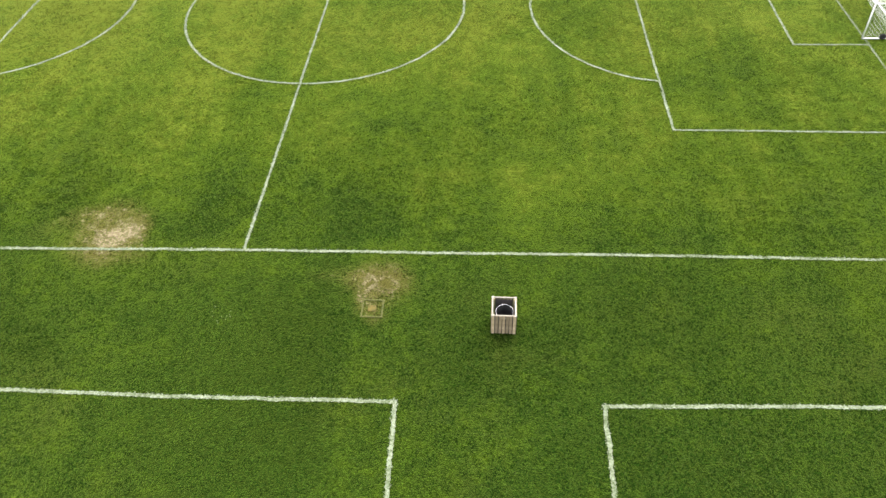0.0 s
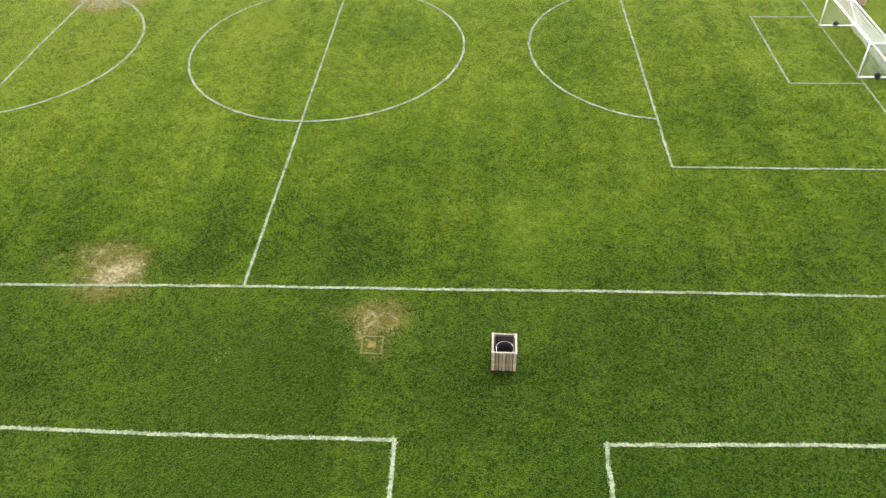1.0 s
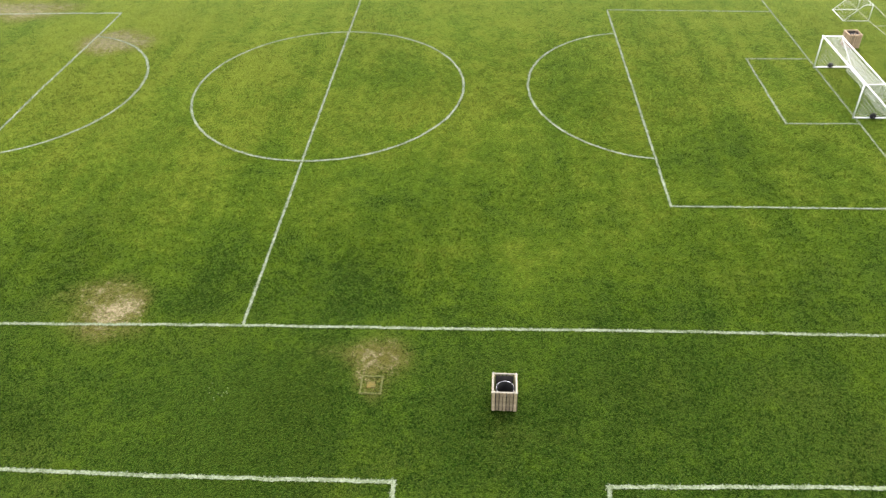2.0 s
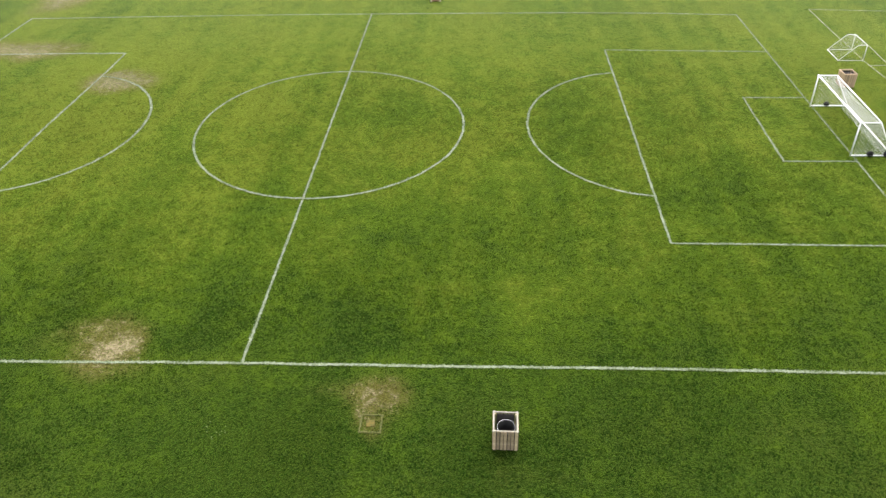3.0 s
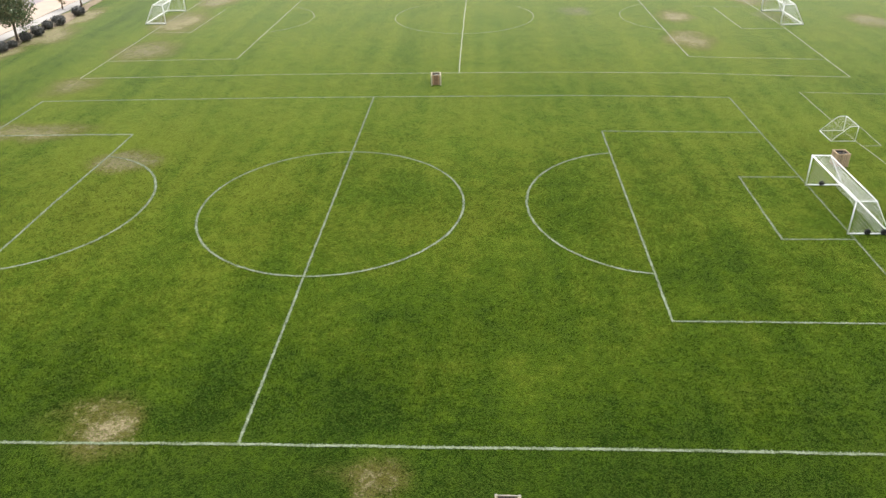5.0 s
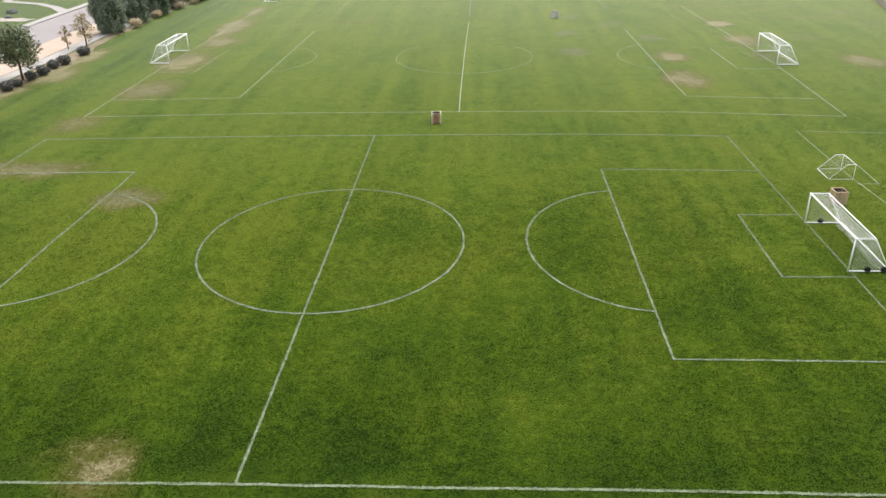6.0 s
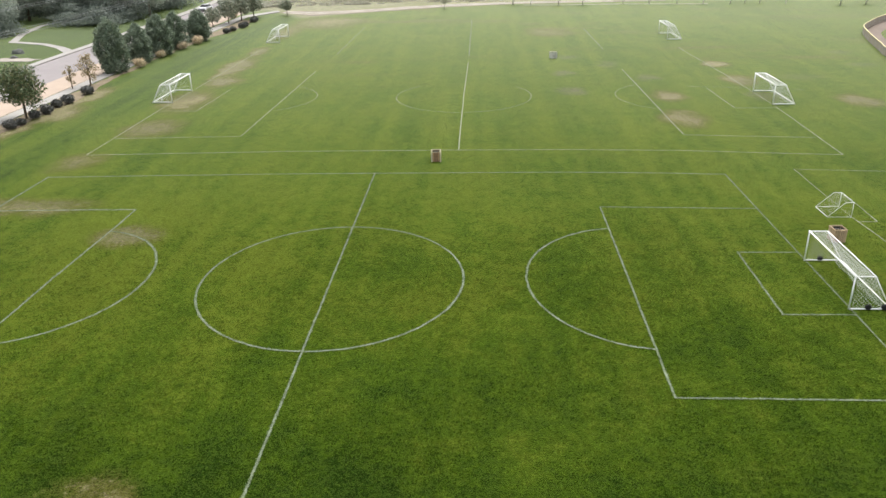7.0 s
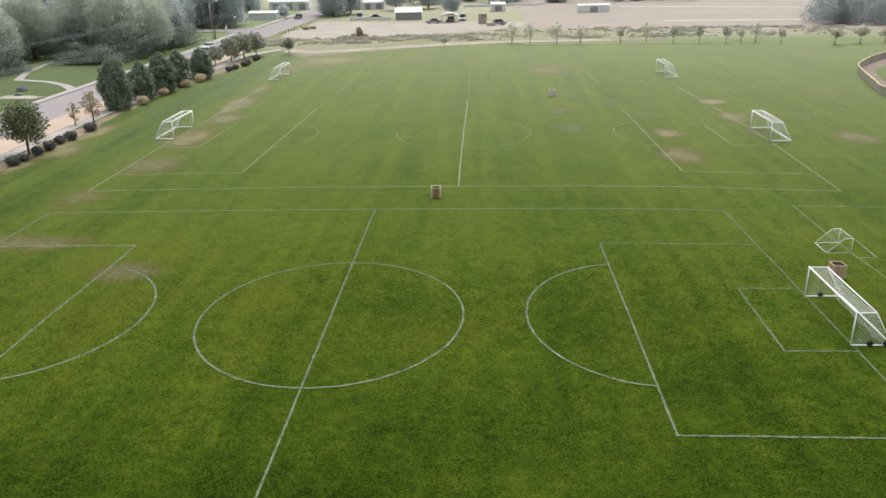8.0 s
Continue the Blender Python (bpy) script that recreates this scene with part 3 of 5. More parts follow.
marking("field_marking_1", "crisp white painted lines of the main football field", [
    ("touchline", [(-62.0, -21.3), (-9.9, -20.82), (-0.05, -20.66), (8.2, -20.62), (16.0, -20.54), (24.7, -20.54), (62.0, -20.6)], 0.118),
    ("touchline", [(-28.75, 19.82), (-18.2, 20.2), (-7.2, 20.52), (6.6, 20.66), (16.3, 20.7), (23.5, 20.45), (29.5, 19.98)], 0.115),
    ("halfway_line", [(-0.02, -20.66), (-0.07, 20.62)]),
    ("centre_circle", arc(0.0, -0.04, 8.1, 0, 360, 120, 8.43), 0.115),
    ("goal_line", [(29.5, 19.98), (29.85, -20.70)], 0.08),
    ("goal_line", [(-28.75, 19.82), (-28.85, 12.5), (-29.4, -21.0)], 0.15),
    ("penalty_line", [(29.61, 12.0), (18.10, 12.4)], 0.085),
    ("penalty_line", [(18.10, 12.29), (18.14, -12.18)]),
    ("penalty_line", [(18.14, -12.18), (29.75, -12.20)]),
    ("penalty_arc", arc(19.12, 0.1, 7.17, 99.0, 261.5, 60, 8.135), 0.115),
    ("goal_area_line", [(29.63, 4.12), (25.80, 4.10)], 0.075),
    ("goal_area_line", [(25.80, 4.10), (25.77, -4.21)], 0.1),
    ("goal_area_line", [(25.77, -4.21), (29.68, -4.18)], 0.095),
    ("penalty_line", [(-28.85, 11.7), (-22.6, 11.88), (-17.55, 11.94)], 0.17),
    ("penalty_line", [(-17.55, 11.94), (-17.55, 7.9), (-17.78, 0.0), (-17.8, -12.1)], 0.125),
    ("penalty_line", [(-17.80, -12.10), (-29.44, -12.10)]),
    ("penalty_arc", arc(-18.79, -0.27, 7.085, 80.0, -82.0, 60, 8.01), 0.14),
], 0.1, 0.07, M_LINE, 11, 0.0, 90)
marking("field_marking_2", "white painted corner lines of a neighbouring small field", [
    ("touchline", [(6.63, -27.59), (-1.0, -27.63), (-6.65, -27.55), (-32.0, -27.2)]),
    ("goal_line", [(6.63, -27.54), (6.68, -31.0), (6.7, -50.0)]),
], 0.13, 0.07, M_LINE, 12, 0.0, 90)
marking("field_marking_3", "white painted corner lines of another small field", [
    ("touchline", [(13.39, -27.55), (15.7, -27.48), (19.3, -27.34), (22.3, -27.29), (48.0, -27.0)]),
    ("goal_line", [(13.39, -27.5), (13.36, -30.7), (13.3, -50.0)]),
], 0.13, 0.07, M_LINE, 13, 0.0, 90)
marking("field_marking_4", "thin fading white lines of the next field beyond", [
    ("touchline", [(-28.53, 26.4), (-9.9, 27.28), (7.0, 27.45), (17.0, 27.38), (27.3, 26.95), (34.8, 26.05), (41.37, 25.38)]),
    ("halfway_line", [(6.95, 27.41), (6.90, 50.78), (7.03, 72.29)]),
    ("centre_circle", arc(6.90, 50.07, 8.15, 135, 400, 70), 0.065),
    ("goal_line", [(-28.53, 26.44), (-28.42, 46.87), (-27.99, 60.95), (-27.68, 84.91)]),
    ("goal_line", [(41.37, 25.38), (41.7, 44.64), (41.23, 60.67), (40.06, 82.55)]),
    ("penalty_line", [(-28.37, 32.1), (-15.40, 32.65)], 0.085),
    ("penalty_line", [(-15.40, 32.65), (-14.6, 66.70)]),
    ("penalty_line", [(41.15, 30.95), (33.9, 31.65), (28.98, 32.2)], 0.085),
    ("penalty_line", [(28.98, 32.42), (28.44, 65.71)]),
    ("penalty_arc", arc(-18.52, 49.86, 7.4, 62, -62, 40), 0.065),
    ("penalty_arc", arc(32.44, 49.29, 7.4, 118, 242, 40), 0.065),
    ("goal_area_line", [(-28.34, 43.64), (-23.88, 43.52)], 0.085),
    ("goal_area_line", [(-23.88, 43.52), (-23.37, 55.11)], 0.085),
    ("goal_area_line", [(41.75, 42.83), (37.05, 42.94)], 0.085),
    ("goal_area_line", [(37.05, 42.94), (36.69, 53.28)]),
    ("goal_area_line", [(34.5, 54.2), (37.7, 53.9), (41.3, 53.2)], 0.06),
    ("goal_area_line", [(43.1, 52.9), (47.8, 51.8)], 0.06),
], 0.1, 0.2, M_LINE_WORN, 14)
marking("field_marking_5", "almost worn away white lines of the farthest field", [
    ("halfway_line", [(7.04, 77.57), (6.88, 118.20)]),
    ("penalty_line", [(-14.01, 80.56), (-13.84, 110.51)]),
    ("penalty_line", [(27.75, 104.32), (28.13, 82.61)]),
], 0.12, 0.3, M_LINE_FAINT, 15, 0.12)
marking("field_marking_6", "fading white lines of a small side field", [
    ("touchline", [(35.6, 21.25), (39.1, 20.96), (43.0, 20.62), (63.65, 19.76)]),
    ("goal_line", [(35.6, 21.25), (35.67, 10.24), (36.23, 3.09)]),
    ("goal_area_line", [(35.64, 9.39), (37.05, 9.39)]),
    ("goal_area_line", [(37.05, 9.39), (37.14, 13.19)]),
], 0.065, 0.16, M_LINE_WORN, 16)


# ---- road, verges and far ground sheets ----
def ragged(outline, amount, step, seed):
    """An outline with an uneven edge."""
    rng = np.random.default_rng(seed)
    out = []
    for a, b in zip(outline, outline[1:] + outline[:1]):
        k = max(1, int(math.dist(a, b) / step))
        for i in range(k):
            out.append((a[0] + (b[0] - a[0]) * i / k + rng.uniform(-amount, amount), a[1] + (b[1] - a[1]) * i / k + rng.uniform(-amount, amount)))
    return out


setting("road", Shape().slab([(-59.97, -61.80), (-51.22, -61.80), (-50.49, 61.04), (-48.97, 164.36), (-47.65, 235.58), (-44.90, 398.37), (-53.82, 398.60), (-56.78, 271.06), (-59.38, 178.90), (-58.07, 140.23), (-59.17, 86.08)], -0.1, 0.03), M_ASPHALT, "grey asphalt road along the playing fields")
setting("verge_gravel", Shape().slab([(-51.06, -61.80), (-46.52, -61.80), (-45.87, 56.00), (-45.55, 100.88), (-45.18, 149.82), (-48.97, 164.36), (-50.49, 61.04)], -0.1, 0.045), M_GRAVEL, "pinkish tan gravel verge beside the road")
setting("pavement_near", Shape().slab([(-46.20, -61.80), (-44.28, -61.80), (-43.85, 61.01), (-43.03, 100.86), (-42.08, 128.38), (-37.18, 137.11), (-38.20, 139.56), (-44.05, 130.35), (-45.24, 100.88)], -0.1, 0.12), M_CONCRETE, "pale concrete pavement beside the shrubs")
setting("pavement_far", Shape().slab([(-62.10, -61.80), (-60.61, -61.80), (-59.80, 86.09), (-58.70, 140.23), (-60.28, 174.11), (-57.50, 271.07), (-54.32, 398.62), (-55.81, 398.65), (-59.54, 271.11), (-61.95, 174.13), (-60.37, 140.25)], -0.1, 0.12), M_CONCRETE, "pale concrete pavement on the far side of the road")
setting("kerb", Shape().slab([(-60.58, -61.80), (-60.07, -61.80), (-59.28, 86.09), (-58.17, 140.23), (-59.51, 176.98), (-60.18, 174.11), (-58.67, 140.23), (-59.78, 86.09)], -0.1, 0.16), M_CONCRETE, "concrete kerb along the road")
setting("mulch_bed", Shape().slab(ragged([(-44.21, 20.52), (-41.6, 20.52), (-41.2, 50.94), (-42.4, 61.00), (-42.3, 81.00), (-41.5, 96.89), (-39.2, 106.75), (-39.0, 122.47), (-41.92, 124.46), (-42.81, 100.86)], 0.35, 1.5, 3), -0.1, 0.035), M_MULCH, "brown mulch strip under the shrubs")
setting("path", Shape().slab([(-61.20, 85.2), (-61.15, 88.0), (-63.9, 90.9), (-69.0, 94.9), (-76.6, 98.2), (-80.2, 107.2), (-83.0, 119.0), (-82.4, 130.0), (-83.6, 130.0), (-84.2, 119.0), (-81.4, 106.6), (-77.7, 97.0), (-69.6, 93.8), (-64.9, 89.9)], -0.1, 0.05), M_CONCRETE, "pale curving garden path")
setting("side_street", Shape().slab([(-86.0, 187.5), (-66.0, 183.5), (-62.0, 178.5), (-58.9, 177.0), (-58.4, 198.0), (-62.0, 196.5), (-66.0, 194.0), (-86.0, 194.5)], -0.1, 0.135), M_ASPHALT, "grey asphalt side street joining the road")
setting("sand_patch", Shape().slab(ragged([(-69.59, 77.66), (-62.70, 77.13), (-61.92, 79.12), (-64.77, 80.14), (-69.01, 80.36)], 0.3, 0.8, 4), -0.1, 0.04), M_DIRT, "pale sandy patch in the lawn")
setting("dirt_track", Shape().slab(ragged([(-37.19, 136.14), (-33.05, 133.4), (-27.5, 129.8), (-18.42, 133.0), (-7.96, 138.6), (3.49, 143.05), (16.97, 146.30), (52.08, 148.37), (52.06, 150.78), (14.90, 150.19), (-1.69, 146.97), (-14.19, 141.28), (-24.64, 137.49), (-34.02, 139.03)], 0.5, 2.5, 5), -0.1, 0.035), M_TRACK, "pale dirt track at the edge of the fields")
for name, dy in (("track_rut_near", 0.9), ("track_rut_far", 3.3)):
    rut = [(-36.0, 134.6), (-29.0, 131.6), (-19.0, 134.6), (-8.5, 139.8), (3.0, 144.1), (16.0, 146.6), (40.0, 147.4)]
    setting(name, Shape().slab(ragged([(x, y + dy - 0.35) for x, y in rut] + [(x, y + dy + 0.35) for x, y in rut[::-1]], 0.16, 2.0, 31), -0.1, 0.05), M_LANE, "pale wheel rut along the dirt track")
setting("path_far", Shape().slab([(18.5, 143.4), (28.0, 142.6), (42.0, 142.8), (60.0, 140.6), (60.0, 141.0), (42.0, 143.2), (28.0, 143.0), (18.5, 143.8)], -0.1, 0.04), M_LANE, "narrow pale path under the young trees")
setting("dirt_lot", Shape().slab(ragged([(-46.70, 171.07), (-38.99, 163.29), (-26.53, 162.19), (-9.91, 166.81), (4.58, 174.31), (19.00, 183.68), (23.07, 201.64), (-1.50, 208.59), (-19.98, 207.90), (-44.61, 214.86)], 0.6, 4.0, 6), -0.1, 0.04), M_DIRT, "pale bare dirt parking lot")
for name, pts, w in (("farm_lane_near", ((63.0, 199.0), (84.0, 197.5), (106.0, 195.0)), 1.3), ("farm_lane_far", ((61.0, 261.0), (90.0, 254.0), (120.0, 244.0)), 1.5)):
    setting(name, Shape().slab(ragged([(x, y - w) for x, y in pts] + [(x, y + w) for x, y in pts[::-1]], 0.3, 4.0, 9), -0.1, 0.06), M_LANE, "pale bare farm lane across the stubble")
setting("stubble_field", Shape().slab(ragged([(23.12, 179.82), (57.04, 169.89), (92.90, 165.67), (143.67, 168.91), (302.51, 193.24), (281.12, 554.70), (1.50, 565.21), (20.89, 289.78)], 0.8, 6.0, 7), -0.1, 0.035), M_TAN_FIELD, "tan harvested stubble field")


# ---- goals ----
GOAL_W, GOAL_H, TOP_D, BASE_D = 6.43, 2.03, 1.09, 2.26


def net_shape(sag, step=0.21, r=0.0048):
    """Diamond net over top, back and both ends, hung a little inwards."""
    s = Shape()
    slope = math.hypot(BASE_D - TOP_D, GOAL_H)
    depth = TOP_D + slope

    def at(u, v):
        # u along the goal, v from the crossbar over the top and down the back
        if v <= TOP_D:
            x, z = v, GOAL_H - 0.1 * sag * math.sin(math.pi * v / TOP_D) * math.sin(math.pi * u / GOAL_W)
        else:
            k = (v - TOP_D) / slope
            hang = sag * 0.35 * math.sin(math.pi * min(k, 1)) * math.sin(math.pi * u / GOAL_W)
            loose = min(k, 0.55 + (k - 0.55) * 0.15)
            x, z = TOP_D + (BASE_D - TOP_D) * loose - hang * 0.7 - 0.18 * sag * max(0, k - 0.5) * math.sin(3 * math.pi * u / GOAL_W) ** 2, GOAL_H * (1 - k)
        return (x, u - GOAL_W / 2, max(z, 0.03))

    def run(a0, a1, line):
        n = max(3, int((a1 - a0) / 0.4))
        s.tube([line(a0 + (a1 - a0) * i / n) for i in range(n + 1)], r, 3, cap=False)
    k = int((GOAL_W + depth) / step)
    for i in range(1, k):
        c = i * step
        lo, hi = max(0.0, c - GOAL_W), min(depth, c)
        run(lo, hi, lambda v: at(c - v, v))
        run(lo, hi, lambda v: at(GOAL_W - (c - v), v))
    for side in (-1, 1):
        y = side * GOAL_W / 2
        for i in range(1, int((BASE_D + GOAL_H) / step)):
            c = i * step
            for flip in (False, True):
                pts = []
                for j in range(9):
                    z = GOAL_H * j / 8
                    x = c - z if not flip else c - (GOAL_H - z)
                    lim = TOP_D + (BASE_D - TOP_D) * (1 - z / GOAL_H)
                    if 0 <= x <= lim:
                        pts.append((x, y - side * 0.12 * sag * math.sin(math.pi * z / GOAL_H) * min(1, x), max(z, 0.03)))
                if len(pts) > 1:
                    s.tube(pts, r, 3, cap=False)
    return s


def build_goal(m, wheels, bar=1.0):
    g = thing("soccer_goal", m, "white metal soccer goal with white net standing on the goal line", "goal", "soccer goals")
    h, w = GOAL_H, GOAL_W / 2
    for side in (-1, 1):
        y = side * w
        part("post", Shape().tube([(0, y, 0.0), (0, y, h)], 0.05 * bar, 10), M_WHITE_METAL, g, smooth=True)
        part("top_side_bar", Shape().tube([(0, y, h), (TOP_D, y, h)], 0.04 * bar, 8), M_WHITE_METAL, g, smooth=True)
        part("back_stanchion", Shape().tube([(TOP_D, y, h), (TOP_D + 0.5 * (BASE_D - TOP_D), y, h * 0.5), (BASE_D, y, 0.04)], 0.036 * bar, 8), M_WHITE_METAL, g, smooth=True)
        part("ground_bar", Shape().tube([(0, y, 0.05), (BASE_D, y, 0.05)], 0.05 * bar, 8), M_WHITE_METAL, g, smooth=True)
    part("crossbar", Shape().tube([(0, -w - 0.055, h), (0, w + 0.055, h)], 0.056 * bar, 10), M_WHITE_METAL, g, smooth=True)
    part("top_back_bar", Shape().tube([(TOP_D, -w, h), (TOP_D, w, h)], 0.045 * bar, 8), M_WHITE_METAL, g, smooth=True)
    part("back_ground_bar", Shape().tube([(BASE_D, -w, 0.05), (BASE_D, w, 0.05)], 0.05 * bar, 8), M_WHITE_METAL, g, smooth=True)
    part("net", net_shape(1.0), M_NET, g, "white diamond cord net")
    for x, y in ((1.02, -w - 0.02), (BASE_D - 0.35, -w - 0.02), (0.95, w + 0.02)) if wheels else ():
        wheel = part("wheel", Shape().lathe([(0.1, -0.06), (0.16, -0.06), (0.17, -0.03), (0.17, 0.03), (0.16, 0.06), (0.1, 0.06)], 16, "y"), M_RUBBER, g, "black rubber transport wheel", True)
        wheel.location = (x, y, 0.17)
        part("hub", Shape().lathe([(0.001, -0.055), (0.1, -0.055), (0.1, 0.055), (0.001, 0.055)], 12, "y"), M_BLACK_PLASTIC, wheel)
    return g


build_goal(pose(29.57, -0.33, 0), True, 0.86)
goal = build_goal(pose(41.7, 47.95, 0) @ Matrix.Scale(1.06, 4), False, 1.25)
copy_thing(goal, pose(40.10, 94.60, 0, 0, 0, 0))
copy_thing(goal, pose(-28.38, 51.40, 0, 0, 0, 180))
copy_thing(goal, pose(-26.38, 96.60, 0, 0, 0, 180))


def build_small_goal():
    """Small training goal with a bent tube frame."""
    g = thing("training_goal", pose(35.63, 11.33, 0, 0, 0, 0), "small white tube training goal with thin net", "goal")
    w, h, d = 1.04, 1.13, 1.68
    for side in (-1, 1):
        y = side * w
        part("post", Shape().tube([(0, y, 0), (0, y, h)], 0.019, 8), M_WHITE_METAL, g, smooth=True)
        bend = [(0, y, h), (-0.5, y, h), (-0.6, y, h * 0.97), (-0.68, y, h * 0.91), (-d, y, 0.03)]
        part("side_tube", Shape().tube(bend, 0.019, 8), M_WHITE_METAL, g, smooth=True)
    part("crossbar", Shape().tube([(0, -w, h), (0, w, h)], 0.019, 8), M_WHITE_METAL, g, smooth=True)
    part("back_tube", Shape().tube([(-d, -w, 0.03), (-d, w, 0.03)], 0.022, 8), M_WHITE_METAL, g, smooth=True)
    part("ground_tube", Shape().tube([(-d, -w, 0.03), (0, -w, 0.03)], 0.012, 8), M_WHITE_METAL, g, smooth=True)
    part("ground_tube", Shape().tube([(-d, w, 0.03), (0, w, 0.03)], 0.012, 8), M_WHITE_METAL, g, smooth=True)
    s = Shape()

    def at(u, v):
        # u across, v from the crossbar down the back
        k = v
        x = -d * k
        z = h * min(1, (1 - k) / 0.64)
        return (x, -w + 2 * w * u, max(z, 0.02))
    for i in range(1, 14):
        s.tube([at(i / 14, j / 8) for j in range(9)], 0.0022, 3, cap=False)
    for j in range(1, 13):
        s.tube([at(0, j / 13), at(0.5, j / 13), at(1, j / 13)], 0.0022, 3, cap=False)
    for side in (-1, 1):
        for i in range(1, 11):
            x = -d * i / 11
            s.tube([(x, side * w, 0.02), (x, side * w, max(0.05, h * min(1, (1 - i / 11) / 0.64)))], 0.0022, 3, cap=False)
    part("net", s, M_NET, g, "thin white net")
    return g


build_small_goal()


# ---- wooden litter bins ----
def build_bin(name, m, wood, label, rail=M_RAIL, post=None):
    g = thing(name, m, label, "litter bin", "litter bins")
    half, h = 0.415, 0.9
    wide = 0.104
    for k in range(4):
        a = k * math.pi / 2
        for i in range(7):
            sl = part("slat", SLAT_MESH[wood], None, g)
            off = -half + 0.055 + i * (2 * half - 0.11) / 6
            lean = 0.006 * ((i * 37 + k * 13) % 5 - 2)
            sl.matrix_basis = Matrix.Rotation(a, 4, "Z") @ pose(off, -half - 0.004 * ((i * 3 + k) % 3), 0.03 + 0.008 * ((i * 5 + k) % 3), 0, lean * 40, 0)
        part("corner_post", Shape().box(((half - (0.05 if post is None else 0.03)) * math.cos(a + 0.785) * 1.414, (half - (0.05 if post is None else 0.03)) * math.sin(a + 0.785) * 1.414, h / 2), (0.09, 0.09, h) if post is None else (0.12, 0.12, h), a, 0.006), post or wood, g)
        rl = part("top_rail", RAIL_MESH[rail], None, g, "pale weathered top rail")
        rl.matrix_basis = Matrix.Rotation(a, 4, "Z") @ pose(0, -half + 0.025, h + 0.02 + 0.002 * k)
    part("inner_floor", Shape().box((0, 0, 0.06), (2 * half - 0.06, 2 * half - 0.06, 0.03)), M_BLACK_PLASTIC, g)
    # added dark panels that make the inside of the bin look shaded
    for k in range(4):
        liner = part("liner_panel", INNER_SHADE_MESH, None, g, "dark panel added as shade inside the bin")
        liner.matrix_basis = Matrix.Rotation(k * math.pi / 2, 4, "Z") @ pose(0, -half + 0.05, 0.08)
    drum = Shape()
    drum.lathe([(0.27, 0.08), (0.29, 0.4), (0.3, 0.78), (0.288, 0.78), (0.28, 0.4), (0.265, 0.1), (0.001, 0.1)], 24)
    dr = part("drum", drum, M_BLACK_PLASTIC, g, "black plastic drum liner", True)
    dr.location = (0.02, -0.09, 0)
    part("rim", Shape().tube([(0.3 * math.cos(i * math.pi / 14), 0.3 * math.sin(i * math.pi / 14), 0.785) for i in range(29)], 0.0055, 6), M_STEEL, dr, "pale metal rim", True)
    return g


SLAT_MESH = {}
for wood in (M_WOOD_GREY, M_WOOD_RED, M_WOOD_TAN, M_WOOD_OLD):
    SLAT_MESH[wood] = Shape().box((0, 0, 0.44), (0.094, 0.022, 0.88), 0, 0.006).mesh("slat", wood)
INNER_SHADE_MESH = Shape().box((0, 0, 0.39), (0.6, 0.012, 0.78), 0, 0.003).mesh("liner_panel", M_INNER_SHADE)
RAIL_MESH = {}
for wood in (M_RAIL, M_WOOD_TAN, M_POST_PALE):
    RAIL_MESH[wood] = Shape().box((0, 0, 0), (0.88, 0.043, 0.035), 0, 0.006).mesh("top_rail", wood)
build_bin("litter_bin", pose(10.17, -24.17, 0, 0, 0, -1) @ Matrix.Diagonal((1.02, 1.08, 1.02, 1)), M_WOOD_GREY, "square weathered slatted wooden bin with black drum inside")
build_bin("litter_bin", pose(5.04, 24.21, 0, 0, 0, 3), M_WOOD_RED, "square reddish brown slatted wooden bin with pale corner posts", M_POST_PALE, M_POST_PALE)
build_bin("litter_bin", pose(32.85, 6.12, 0, 0, 0, 3), M_WOOD_TAN, "square tan brown slatted wooden bin behind the goal", M_WOOD_TAN)
build_bin("litter_bin", pose(19.7, 74.9, 0, 0, 0, 25), M_WOOD_OLD, "far grey weathered slatted wooden bin on bare ground", M_POST_PALE)


# ---- valve box set in the turf ----
def build_valve_box():
    g = thing("valve_box", pose(5.43, -23.58, 0), "square sunken valve box rimmed by dry yellow grass", "valve box")
    rng = np.random.default_rng(5)
    for cx, cy, sx_, sy_ in ((0, 0.4, 0.78, 0.05), (0, -0.4, 0.8, 0.05), (0.37, 0, 0.05, 0.8), (-0.37, 0, 0.05, 0.8)):
        s = Shape()
        for i in range(16):
            t = (i + 0.5) / 16 - 0.5
            px, py = cx + (sx_ * t if sx_ > sy_ else 0), cy + (sy_ * t if sy_ > sx_ else 0)
            s.box((px + rng.uniform(-0.015, 0.015), py + rng.uniform(-0.015, 0.015), 0.02), (0.05, 0.05, 0.05 + rng.uniform(0, 0.02)), rng.uniform(0, 1.5), 0.008)
        part("dry_rim", s, M_STRAW, g, "rim of dry yellow grass")
    part("lid", Shape().box((-0.02, 0.02, 0.008), (0.31, 0.3, 0.04), 0.12, 0.012), M_SANDY_LID, g, "sandy tan lid")
    return g


M_STRAW = surface("straw_rim", (0.17, 0.17, 0.045), (0.06, 0.08, 0.015), 9.0, 0.95, 0.5)
M_SANDY_LID = surface("sandy_lid", (0.15, 0.108, 0.014), (0.05, 0.055, 0.008), 7.0, 0.95, 0.5)
build_valve_box()


